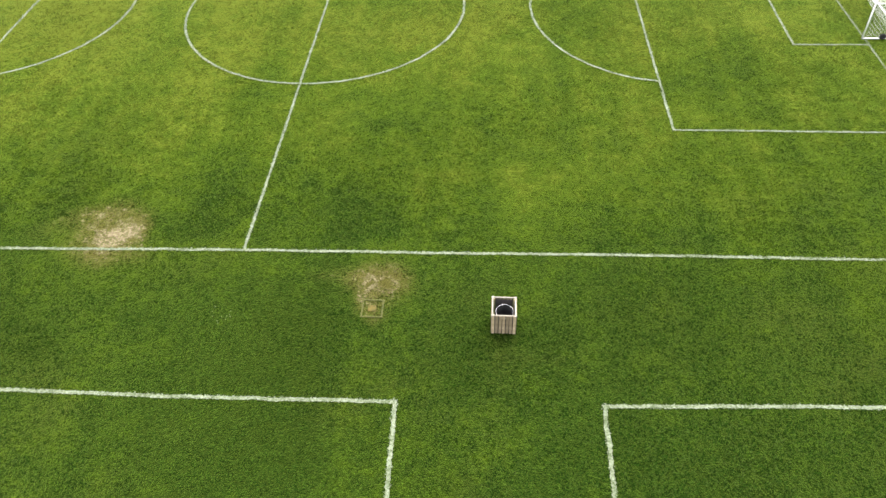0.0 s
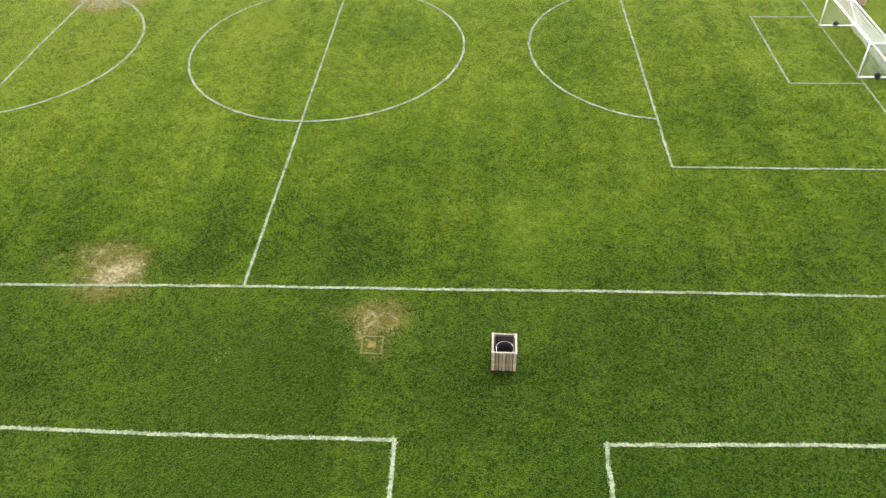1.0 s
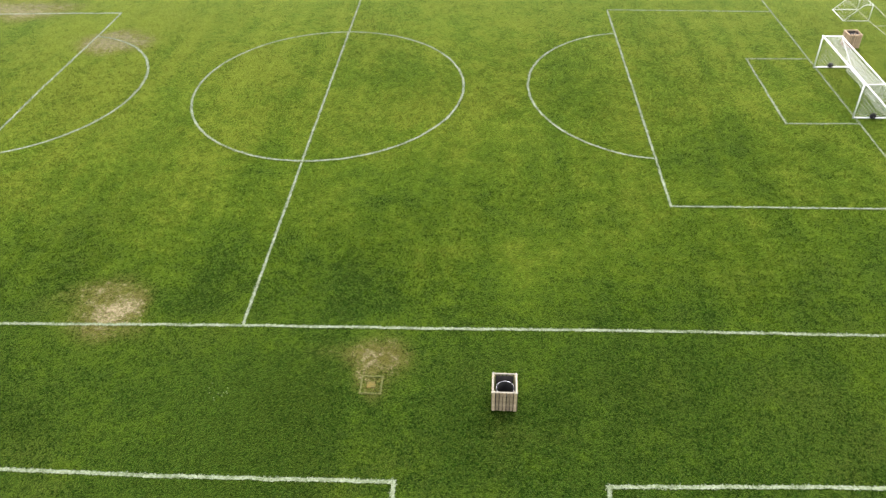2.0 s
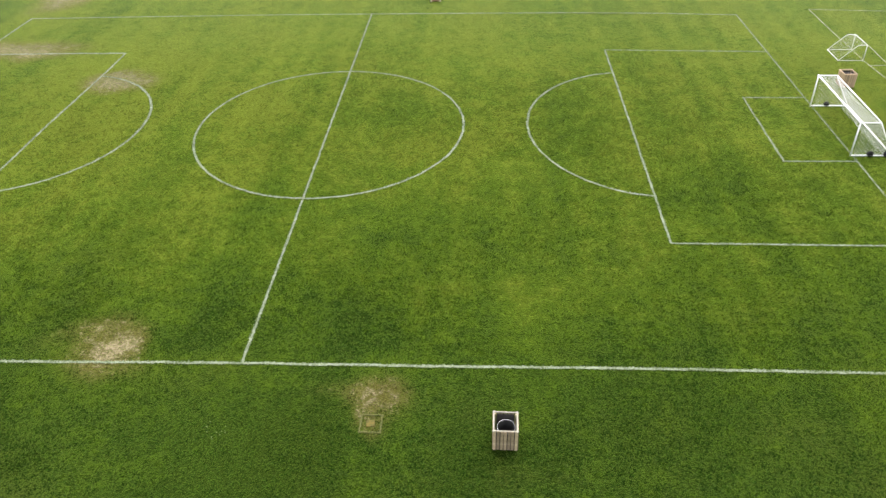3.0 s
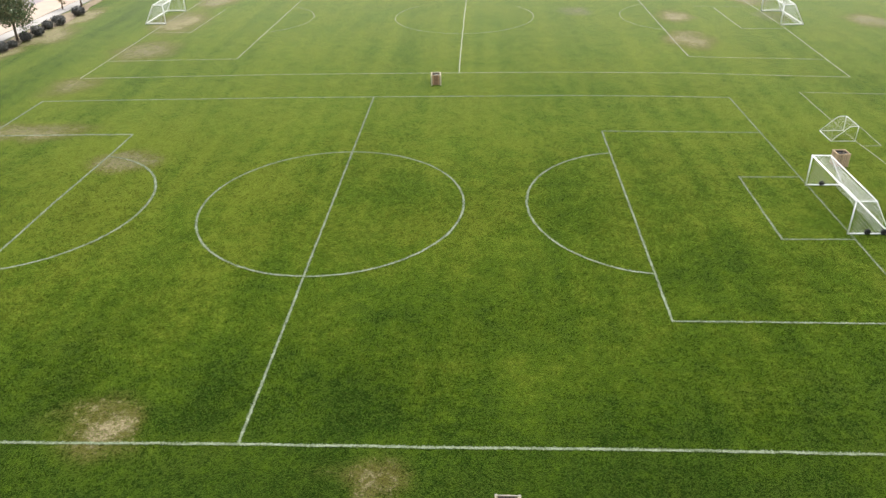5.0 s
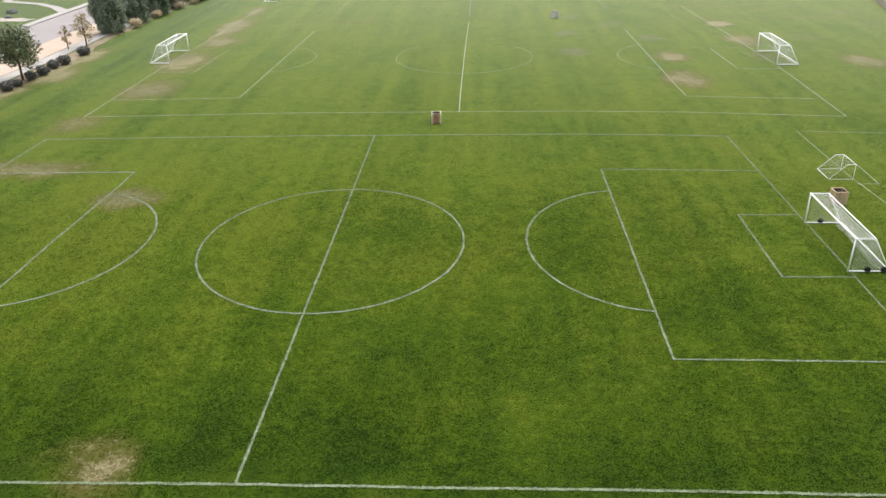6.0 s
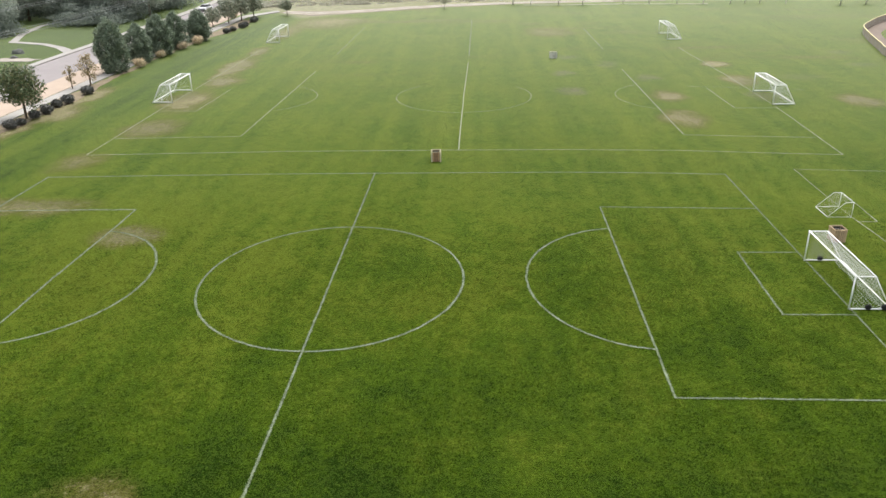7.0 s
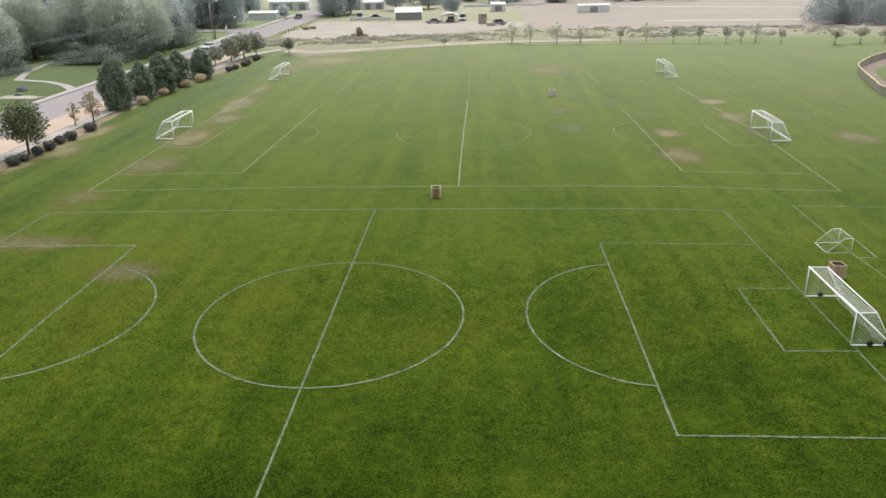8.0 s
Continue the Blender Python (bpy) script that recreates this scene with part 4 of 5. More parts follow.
# ---- plants ----
def leafy(name, lobes, count, size, material, rng, hollow=0.55, sides=4):
    """Leaves spread through ellipsoid lobes: (x, y, z, rx, ry, rz)."""
    vol = np.array([l[3] * l[4] * l[5] for l in lobes]) ** 0.67
    pick = rng.choice(len(lobes), count, p=vol / vol.sum())
    lo = np.array(lobes)[pick]
    d = rng.normal(0, 1, (count, 3))
    d /= np.linalg.norm(d, axis=1)[:, None]
    rad = (hollow + (1 - hollow) * rng.random(count)) ** 0.6 * (1 + 0.12 * rng.normal(0, 1, count))
    c = lo[:, :3] + d * lo[:, 3:] * rad[:, None]
    c[:, 2] = np.maximum(c[:, 2], 0.05)
    return cloud_mesh(name, c, d, size * rng.uniform(0.6, 1.3, count), material, rng, sides)


def trunk_shape(h, r, limbs, rng, spread):
    s = Shape()
    s.tube([(0, 0, -0.1), (0.03 * h * 0.3, 0.01, h * 0.35), (-0.01 * h, 0.015 * h, h * 0.65), (0, 0, h)], r, 8, r * 0.35)
    for i in range(limbs):
        a = i * 2.4 + rng.uniform(-0.3, 0.3)
        z = h * rng.uniform(0.4, 0.75)
        e = spread * rng.uniform(0.5, 0.9)
        s.tube([(0, 0, z), (e * 0.5 * math.cos(a), e * 0.5 * math.sin(a), z + h * 0.12), (e * math.cos(a), e * math.sin(a), z + h * rng.uniform(0.2, 0.35))], r * 0.45, 6, r * 0.12)
    return s


def build_tree(m, h, width, leaf, count, size, label, seed, clear=0.3, category="tree", name="tree", lobes_n=12, hollow=0.45, group="", bark=None):
    rng = np.random.default_rng(seed)
    g = thing(name, m, label, category, group)
    part("trunk", trunk_shape(h * 0.85, 0.022 * h + 0.02, 7, rng, width * 0.45), bark or M_BARK, g, smooth=True)
    lobes = []
    for i in range(lobes_n):
        a = i * 2.399
        k = (i + 0.5) / lobes_n
        z = h * (clear + 0.12 + (0.8 - clear) * k)
        belt = math.sin(math.pi * min(1, 0.18 + 0.75 * k)) ** 0.8
        rr = width * 0.33 * belt * rng.uniform(0.6, 1.1)
        q = width * 0.26 * rng.uniform(0.7, 1.15) * (0.6 + 0.4 * belt)
        lobes.append((rr * math.cos(a), rr * math.sin(a), z, q, q, q * 0.85))
    part("crown", leafy("crown", lobes, count, size, leaf, rng, hollow), leaf, g)
    return g


def build_conifer(m, h, width, count, seed, label):
    """Dense conifer: whorls of drooping boughs round a tapered trunk."""
    rng = np.random.default_rng(seed)
    g = thing("conifer", m, label, "tree", "conifer row")
    part("trunk", Shape().tube([(0, 0, -0.1), (0, 0, h * 0.5), (0, 0, h * 0.95)], 0.16, 8, 0.03), M_BARK, g, smooth=True)
    lobes = []
    for i in range(44):
        k = (i + 0.5) / 44
        a = i * 2.399 + rng.uniform(-0.4, 0.4)
        reach = width / 2 * min(1.0, 0.72 + 0.9 * k) * (1 - k ** 4.0) ** 0.8
        rr = reach * rng.uniform(0.45, 0.88)
        q = width * (0.17 - 0.06 * k) * rng.uniform(0.8, 1.25)
        lobes.append((rr * math.cos(a), rr * math.sin(a), 0.5 + k * (h - 0.9) + rng.uniform(-0.2, 0.2), q, q, q * 1.25))
    lobes.append((0, 0, h * 0.45, width * 0.28, width * 0.28, h * 0.42))
    part("crown", leafy("crown", lobes, count, 0.145, L_CONIFER, rng, 0.3), L_CONIFER, g)
    return g


def build_shrub(name, m, r, h, leaf, count, label, seed, group):
    rng = np.random.default_rng(seed)
    g = thing(name, m, label, "shrub", group)
    stem = Shape()
    for i in range(6):
        a = i * 1.05
        stem.tube([(0, 0, -0.05), (r * 0.3 * math.cos(a), r * 0.3 * math.sin(a), h * 0.4), (r * 0.6 * math.cos(a), r * 0.6 * math.sin(a), h * 0.7)], 0.03, 5, 0.01)
    part("stems", stem, M_BARK, g)
    lobes = [(0, 0, h * 0.5, r * 0.85, r * 0.85, h * 0.48)]
    for i in range(7):
        a = i * 0.9 + rng.uniform(0, 0.4)
        lobes.append((r * 0.45 * math.cos(a), r * 0.45 * math.sin(a), h * rng.uniform(0.35, 0.65), r * 0.5, r * 0.5, h * 0.36))
    part("foliage", leafy("foliage", lobes, count, 0.11, leaf, rng, 0.3), leaf, g)
    return g


# row beside the pavement
shrub = build_shrub("shrub", pose(-41.63, 36.18, 0.03), 0.85, 1.05, L_SHRUB, 1500, "rounded dark shrub in the mulch strip", 21, "dark shrubs")
for x, y, s, rz in ((-41.4, 37.8, 0.72, 40), (-41.4, 40.7, 0.9, 90), (-41.2, 42.9, 0.95, 150), (-42.3, 44.5, 0.72, 200), (-41.7, 46.1, 0.92, 250), (-41.3, 48.0, 1.03, 300),
                    (-41.3, 53.0, 1.05, 20), (-41.8, 32.7, 0.95, 70), (-39.5, 105.0, 0.95, 110), (-39.1, 107.7, 0.9, 30), (-38.4, 111.7, 1.05, 160), (-38.5, 114.1, 0.95, 210), (-38.6, 120.2, 1.0, 260),
                    (-38.8, 122.5, 0.9, 310)):
    copy_thing(shrub, Matrix.LocRotScale((x, y, 0.03), Euler((0, 0, radians(rz))), (s, s, s)))
build_tree(pose(-42.43, 40.64, 0), 6.0, 5.5, L_TREE, 4600, 0.15, "leafy green tree with browning top beside the pavement", 31, 0.22, lobes_n=18, hollow=0.25)
build_tree(pose(-44.9, 56.1, 0), 3.3, 1.8, L_ORANGE, 460, 0.1, "slim young tree with thin yellowing leaves", 32, 0.12, lobes_n=7, hollow=0.2)
build_tree(pose(-43.35, 58.05, 0), 4.5, 2.9, L_ORANGE, 900, 0.12, "young tree with orange autumn leaves", 33, 0.14, lobes_n=9, hollow=0.2)
build_tree(pose(-46.33, 35.28, 0), 3.4, 2.2, L_ORANGE, 800, 0.12, "young tree with orange autumn leaves by the road", 34, 0.28, lobes_n=8, hollow=0.2)
con = build_conifer(pose(-44.2, 67.3, 0), 7.5, 4.85, 13000, 41, "tall dark green conifer beside the pavement")
for x, y, s, w, rz in ((-43.7, 75.4, 0.78, 0.9, 70), (-43.1, 82.0, 0.84, 1.02, 140), (-42.9, 88.4, 0.8, 0.92, 220), (-41.7, 96.2, 0.72, 1.02, 300)):
    copy_thing(con, Matrix.LocRotScale((x, y, 0), Euler((0, 0, radians(rz))), (w, w, s)))
gold = build_shrub("golden_shrub", pose(-42.0, 71.0, 0.03), 1.05, 1.5, L_GOLD, 1300, "golden dry ornamental shrub between the conifers", 51, "golden shrubs")
for x, y, s, rz in ((-41.9, 79.0, 0.85, 40), (-41.4, 87.0, 0.95, 130), (-40.6, 92.4, 1.05, 200), (-44.6, 126.4, 1.0, 50)):
    copy_thing(gold, Matrix.LocRotScale((x, y, 0.03), Euler((0, 0, radians(rz))), (s, s, s)))
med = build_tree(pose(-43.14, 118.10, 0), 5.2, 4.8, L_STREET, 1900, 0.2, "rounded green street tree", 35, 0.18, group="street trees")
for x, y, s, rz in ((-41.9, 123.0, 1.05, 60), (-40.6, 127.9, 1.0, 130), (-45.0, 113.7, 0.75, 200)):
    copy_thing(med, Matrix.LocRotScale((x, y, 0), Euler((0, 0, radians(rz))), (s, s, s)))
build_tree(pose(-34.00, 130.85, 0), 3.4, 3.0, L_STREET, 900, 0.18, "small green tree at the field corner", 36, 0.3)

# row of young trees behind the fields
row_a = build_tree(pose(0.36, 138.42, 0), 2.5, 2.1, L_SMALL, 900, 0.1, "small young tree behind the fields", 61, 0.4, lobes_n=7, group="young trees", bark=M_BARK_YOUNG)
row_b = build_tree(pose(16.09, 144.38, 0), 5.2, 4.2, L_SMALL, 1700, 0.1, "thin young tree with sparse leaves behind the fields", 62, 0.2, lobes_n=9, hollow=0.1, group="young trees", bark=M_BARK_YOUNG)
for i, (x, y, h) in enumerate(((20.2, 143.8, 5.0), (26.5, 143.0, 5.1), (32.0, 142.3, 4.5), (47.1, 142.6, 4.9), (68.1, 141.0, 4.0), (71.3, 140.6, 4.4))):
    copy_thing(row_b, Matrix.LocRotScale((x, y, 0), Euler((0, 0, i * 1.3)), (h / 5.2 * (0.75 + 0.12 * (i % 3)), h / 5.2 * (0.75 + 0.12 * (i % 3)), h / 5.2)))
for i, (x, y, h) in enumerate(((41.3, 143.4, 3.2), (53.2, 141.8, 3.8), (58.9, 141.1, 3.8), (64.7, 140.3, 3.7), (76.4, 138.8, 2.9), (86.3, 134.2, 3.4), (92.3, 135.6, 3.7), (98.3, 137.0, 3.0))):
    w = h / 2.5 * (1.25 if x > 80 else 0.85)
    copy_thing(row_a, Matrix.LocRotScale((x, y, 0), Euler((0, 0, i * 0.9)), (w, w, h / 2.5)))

# large trees across the road and far woods, with haze put into the leaf colours
big = build_tree(pose(-70.5, 127.0, 0), 15.5, 12.5, L_FAR, 17000, 0.2, "tall green cottonwood across the road, leaves paled for haze", 71, 0.12, lobes_n=22, group="cottonwoods")
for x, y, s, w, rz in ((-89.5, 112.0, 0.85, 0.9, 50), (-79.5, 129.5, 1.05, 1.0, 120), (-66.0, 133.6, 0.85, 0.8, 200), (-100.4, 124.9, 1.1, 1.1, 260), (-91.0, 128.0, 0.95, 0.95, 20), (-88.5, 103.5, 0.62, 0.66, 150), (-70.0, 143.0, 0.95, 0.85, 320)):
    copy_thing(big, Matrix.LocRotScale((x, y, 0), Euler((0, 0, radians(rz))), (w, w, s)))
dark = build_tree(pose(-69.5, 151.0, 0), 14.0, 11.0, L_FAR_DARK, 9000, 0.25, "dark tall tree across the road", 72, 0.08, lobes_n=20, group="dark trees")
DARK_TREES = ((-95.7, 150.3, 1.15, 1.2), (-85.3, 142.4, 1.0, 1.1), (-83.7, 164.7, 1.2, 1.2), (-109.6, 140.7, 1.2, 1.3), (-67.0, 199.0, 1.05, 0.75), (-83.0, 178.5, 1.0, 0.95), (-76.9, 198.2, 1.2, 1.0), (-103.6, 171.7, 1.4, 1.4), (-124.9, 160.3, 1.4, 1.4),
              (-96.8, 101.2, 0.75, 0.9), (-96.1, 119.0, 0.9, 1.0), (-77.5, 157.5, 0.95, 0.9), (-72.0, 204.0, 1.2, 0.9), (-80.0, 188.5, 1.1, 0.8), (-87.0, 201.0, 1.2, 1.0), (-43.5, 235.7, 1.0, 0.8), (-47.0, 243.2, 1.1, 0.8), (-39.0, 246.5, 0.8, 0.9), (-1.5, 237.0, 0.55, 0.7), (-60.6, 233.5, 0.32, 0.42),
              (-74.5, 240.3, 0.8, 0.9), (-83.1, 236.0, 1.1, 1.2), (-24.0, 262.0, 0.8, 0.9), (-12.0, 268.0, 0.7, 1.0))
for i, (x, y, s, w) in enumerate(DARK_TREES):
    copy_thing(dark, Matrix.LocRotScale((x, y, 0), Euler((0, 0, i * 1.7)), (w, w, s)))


def build_woods(name, x0, x1, y0, y1, h, n, seed, label, leaf, size=0.42, leaves=1000):
    """A far belt of trees as one mass of leaves with an uneven top."""
    rng = np.random.default_rng(seed)
    lobes = []
    for i in range(n):
        x, y = rng.uniform(x0, x1), rng.uniform(y0, y1)
        hh = h * rng.uniform(0.6, 1.1)
        for k in range(4):
            lobes.append((x + rng.uniform(-2, 2), y + rng.uniform(-2, 2), hh * (0.2 + 0.23 * k), 3.2 - 0.4 * k, 3.2 - 0.4 * k, hh * 0.2))
    ob = new(name, leafy(name, lobes, n * leaves, size, leaf, rng, 0.4))
    tagged(ob, label, "woods", "", "stuff")


build_woods("far_woods", 100.0, 165, 174, 200, 13, 60, 81, "far dense belt of tall trees, bluish from painted haze", L_FAR_BLUE, 0.24, 1800)
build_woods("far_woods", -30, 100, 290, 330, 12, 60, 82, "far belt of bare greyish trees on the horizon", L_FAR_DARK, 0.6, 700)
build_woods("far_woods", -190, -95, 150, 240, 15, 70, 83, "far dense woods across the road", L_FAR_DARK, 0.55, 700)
# thicket in shade-toned leaves darkens the ground under the crowns
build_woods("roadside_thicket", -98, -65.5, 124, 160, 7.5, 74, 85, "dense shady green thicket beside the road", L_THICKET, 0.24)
build_woods("roadside_thicket", -79, -66, 117.5, 127, 4.0, 22, 88, "low undergrowth under the cottonwoods, toned as their shade", L_THICKET, 0.2)
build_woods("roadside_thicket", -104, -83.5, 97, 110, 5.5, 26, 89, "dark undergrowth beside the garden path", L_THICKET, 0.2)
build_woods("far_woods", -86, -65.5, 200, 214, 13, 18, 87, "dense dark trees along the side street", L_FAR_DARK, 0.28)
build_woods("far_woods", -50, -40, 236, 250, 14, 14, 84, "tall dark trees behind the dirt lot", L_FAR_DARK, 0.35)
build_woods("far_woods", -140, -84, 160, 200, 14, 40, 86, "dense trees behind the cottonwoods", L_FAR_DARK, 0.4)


def build_brush(seed):
    """Dry low brush between the dirt track and the lot."""
    rng = np.random.default_rng(seed)
    lobes = []
    for i in range(3000):
        x = -46 + 150 * rng.random() ** 1.35
        base = 146 + (x + 46) * 0.12 if x < 10 else 153
        y = base + rng.uniform(0.5, 16 if x < 12 else 23)
        patch = float(value_noise(np.array([x]), np.array([y * 1.6]), 5.0, 31)[0])
        if rng.random() > patch ** 1.5:
            continue
        r = rng.uniform(0.12, 0.75) * (0.6 + patch) * (1.0 if x < 12 else 0.8)
        lobes.append((x, y, r * 0.2, r * 1.5, r * 1.2, r * rng.uniform(0.3, 1.0)))
    for i in range(90):
        x = rng.uniform(40, 95)
        lobes.append((x, 177 - 0.06 * (x - 40) + rng.normal(0, 0.5), 0.2, rng.uniform(0.5, 1.3), 0.5, rng.uniform(0.3, 0.7)))
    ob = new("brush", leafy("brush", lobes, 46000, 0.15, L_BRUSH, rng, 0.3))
    tagged(ob, "dry grey-green brush along the dirt track", "brush", "", "stuff")


build_brush(91)


# ---- vehicles ----
def build_car(m, paint, label, long=4.6, tall=1.45, van=False):
    g = thing("car", m, label, "car")
    w = 0.9
    prof = [(-long / 2, 0.35), (-long / 2, 0.75), (-long / 2 + 0.15, 0.85), (-long * 0.24, 0.95), (long * 0.34, 0.95), (long / 2 - 0.05, 0.88), (long / 2, 0.6), (long / 2, 0.35)]
    cab = [(-long * 0.24, 0.94), (-long * 0.1, tall), (long * (0.4 if van else 0.2), tall), (long * (0.46 if van else 0.36), 0.94)]

    def loft(pr, w0, w1, s):
        n = len(pr)
        top = max(z for _, z in pr)
        low = min(z for _, z in pr)
        ww = [w0 + (w1 - w0) * (z - low) / (top - low) for _, z in pr]
        verts = [(x, -q, z) for (x, z), q in zip(pr, ww)] + [(x, q, z) for (x, z), q in zip(pr, ww)]
        faces = [tuple(range(n)), tuple(reversed(range(n, 2 * n)))] + [(i, n + i, n + (i + 1) % n, (i + 1) % n) for i in range(n)]
        return s.add(verts, faces)
    part("body", loft(prof, w, w * 0.96, Shape()), paint, g)
    part("windows", loft(cab, w * 0.95, w * 0.74, Shape()), M_GLASS, g, "dark tinted windows")
    part("roof", Shape().box(((cab[1][0] + cab[2][0]) / 2, 0, tall + 0.01), (cab[2][0] - cab[1][0] + 0.1, w * 1.5, 0.05), 0, 0.02), paint, g)
    for x in (-long * 0.31, long * 0.31):
        for y in (-w + 0.06, w - 0.06):
            wh = part("wheel", Shape().lathe([(0.2, -0.1), (0.31, -0.1), (0.33, -0.06), (0.33, 0.06), (0.31, 0.1), (0.2, 0.1)], 14, "y"), M_RUBBER, g, "black tyre", True)
            wh.location = (x, y, 0.33)
            part("rim", Shape().lathe([(0.001, -0.09), (0.2, -0.105), (0.2, 0.105), (0.001, 0.09)], 12, "y"), M_STEEL, wh)
    for y in (-0.62, 0.62):
        part("headlight", Shape().box((-long / 2 - 0.005, y, 0.72), (0.06, 0.3, 0.14), 0, 0.02), M_LAMP_GLASS, g)
    for x in (-long / 2, long / 2):
        part("bumper", Shape().box((x, 0, 0.45), (0.12, 1.7, 0.18), 0, 0.03), M_BLACK_PLASTIC, g)
    return g


build_car(pose(-56.15, 142.16, 0.03, 0, 0, 88), M_CAR_WHITE, "white saloon car driving on the road", 4.7)
build_car(pose(-54.12, 228.18, 0.03, 0, 0, 88), M_CAR_DARK, "dark car far along the road", 4.6, 1.6, True)
build_car(pose(-6.04, 202.1, 0.03, 0, 0, 10), M_CAR_GREY, "grey-green car parked by the dirt lot", 4.6, 1.5)
build_car(pose(-0.9, 206.6, 0.03, 0, 0, 80), M_CAR_DARK, "dark car parked on the dirt lot", 4.6, 1.6, True)
build_car(pose(2.81, 211.6, 0.03, 0, 0, 85), M_CAR_WHITE, "white van parked on the dirt lot", 5.2, 2.0, True)
build_car(pose(-31.9, 221.8, 0.03, 0, 0, 90), M_CAR_WHITE, "white van parked at the lot's edge", 5.2, 2.1, True)
build_car(pose(-26.9, 221.9, 0.03, 0, 0, 5), M_CAR_DARK, "dark car parked at the lot's edge", 4.5, 1.5)
build_car(pose(13.4, 193.6, 0.03, 0, 0, 15), M_CAR_GREY, "grey pickup parked on the dirt lot", 5.3, 1.7)


# ---- far buildings ----
def build_shed(m, length, depth, h, rise, wall_mat, roof_mat, label, openings=3):
    g = thing("shed", m, label, "shed")
    part("wall", Shape().box((0, -depth / 2 + 0.1, h / 2), (length, 0.2, h)), wall_mat, g)
    part("wall", Shape().box((0, depth / 2 - 0.1, h / 2), (length, 0.2, h)), wall_mat, g)
    for x in (-length / 2 + 0.1, length / 2 - 0.1):
        part("wall", Shape().slab([(-depth / 2 + 0.21, 0), (depth / 2 - 0.21, 0), (depth / 2 - 0.21, h), (0, h + rise * 0.95), (-depth / 2 + 0.21, h)], -0.1, 0.1).mesh("wall", wall_mat), None, g).matrix_basis = Matrix(((0, 0, 1, x), (1, 0, 0, 0), (0, 1, 0, 0), (0, 0, 0, 1)))
    for sgn in (-1, 1):
        e = depth / 2 + 0.3
        verts = [(-length / 2 - 0.3, sgn * e, h - 0.05), (length / 2 + 0.3, sgn * e, h - 0.05), (length / 2 + 0.3, 0, h + rise), (-length / 2 - 0.3, 0, h + rise)]
        s = Shape().add(verts + [(x, y, z + 0.12) for x, y, z in verts], [(0, 1, 2, 3), (7, 6, 5, 4), (0, 4, 5, 1), (1, 5, 6, 2), (2, 6, 7, 3), (3, 7, 4, 0)])
        part("roof", s, roof_mat, g)
    for i in range(openings):
        x = (i + 0.5) / openings * length - length / 2
        part("door", Shape().box((x, -depth / 2 - 0.01, h * 0.4), (min(2.6, length / openings * 0.5), 0.06, h * 0.8)), M_DARK, g, "dark doorway")
    return g


build_shed(pose(-15.29, 220.08, 0, 0, 0, 4), 8.5, 6.0, 2.3, 1.4, M_DARK, M_ROOF, "open dark shed with a white metal roof", 2)
build_shed(pose(47.34, 237.81, 0, 0, 0, 6), 11.0, 4.0, 2.3, 0.35, M_SHED, M_ROOF, "long white storage trailer in the stubble field", 1)
build_shed(pose(-66.04, 229.30, 0, 0, 0, 2), 9.5, 5.0, 2.2, 0.5, M_SHED, M_SHED, "low pale shed beside the road", 0)
build_shed(pose(-38.0, 272.0, 0, 0, 0, 3), 17.0, 7.0, 2.6, 0.6, M_SHED, M_ROOF, "long low pale building behind the dirt lot", 4)
build_shed(pose(14.6, 249.5, 0, 0, 0, 5), 5.0, 4.0, 2.4, 0.7, M_SHED, M_ROOF, "pale shed with white roof", 1)
build_shed(pose(-68.30, 277.73, 0, 0, 0, 2), 16.0, 9.0, 3.0, 2.2, M_SHED, M_ROOF, "pale house far along the road", 3)


def build_canopy(m, length, depth, h, rise):
    """Open vehicle canopy: an arched sheet on posts."""
    g = thing("canopy", m, "white arched canopy over a parked vehicle on the dirt lot", "canopy")
    n = 10
    for x in (-length / 2 + 0.15, 0.0, length / 2 - 0.15):
        for y in (-depth / 2 + 0.1, depth / 2 - 0.1):
            part("post", Shape().tube([(x, y, -0.05), (x, y, h + rise * (1 - (2 * x / length) ** 2) - 0.02)], 0.05, 8), M_STEEL, g)
    top = [(-length / 2 + length * i / n, h + rise * (1 - (2 * i / n - 1) ** 2)) for i in range(n + 1)]
    s = Shape()
    verts = []
    for dz in (0.0, 0.06):
        for y in (-depth / 2, depth / 2):
            verts += [(x, y, z + dz) for x, z in top]
    k = n + 1
    faces = []
    for i in range(n):
        faces += [(2 * k + i, 2 * k + i + 1, 3 * k + i + 1, 3 * k + i), (k + i, k + i + 1, i + 1, i), (i, i + 1, 2 * k + i + 1, 2 * k + i), (k + i + 1, k + i, 3 * k + i, 3 * k + i + 1)]
    faces += [(0, 2 * k, 3 * k, k), (n, k + n, 3 * k + n, 2 * k + n)]
    part("roof", s.add(verts, faces), M_ROOF, g, "white arched sheet roof", True)
    return g


build_canopy(pose(-1.2, 206.4, 0, 0, 0, 2), 5.4, 5.2, 2.0, 0.8)


def build_low_wall(name, a, b, h, label, seed):
    """A low pale wall of panels between posts."""
    g = thing(name, pose(a[0], a[1], 0, 0, 0, math.degrees(math.atan2(b[1] - a[1], b[0] - a[0]))), label, "wall")
    run = math.dist(a, b)
    k = max(2, round(run / 2.4))
    rng = np.random.default_rng(seed)
    for i in range(k):
        part("panel", Shape().box(((i + 0.5) * run / k, 0, h / 2 - 0.02), (run / k - 0.16, 0.12, h * rng.uniform(0.93, 1.0)), 0, 0.02), M_SHED, g)
    for i in range(k + 1):
        part("post", Shape().box((i * run / k, 0, h / 2), (0.15, 0.16, h + 0.08), 0, 0.02), M_SHED, g)
    return g


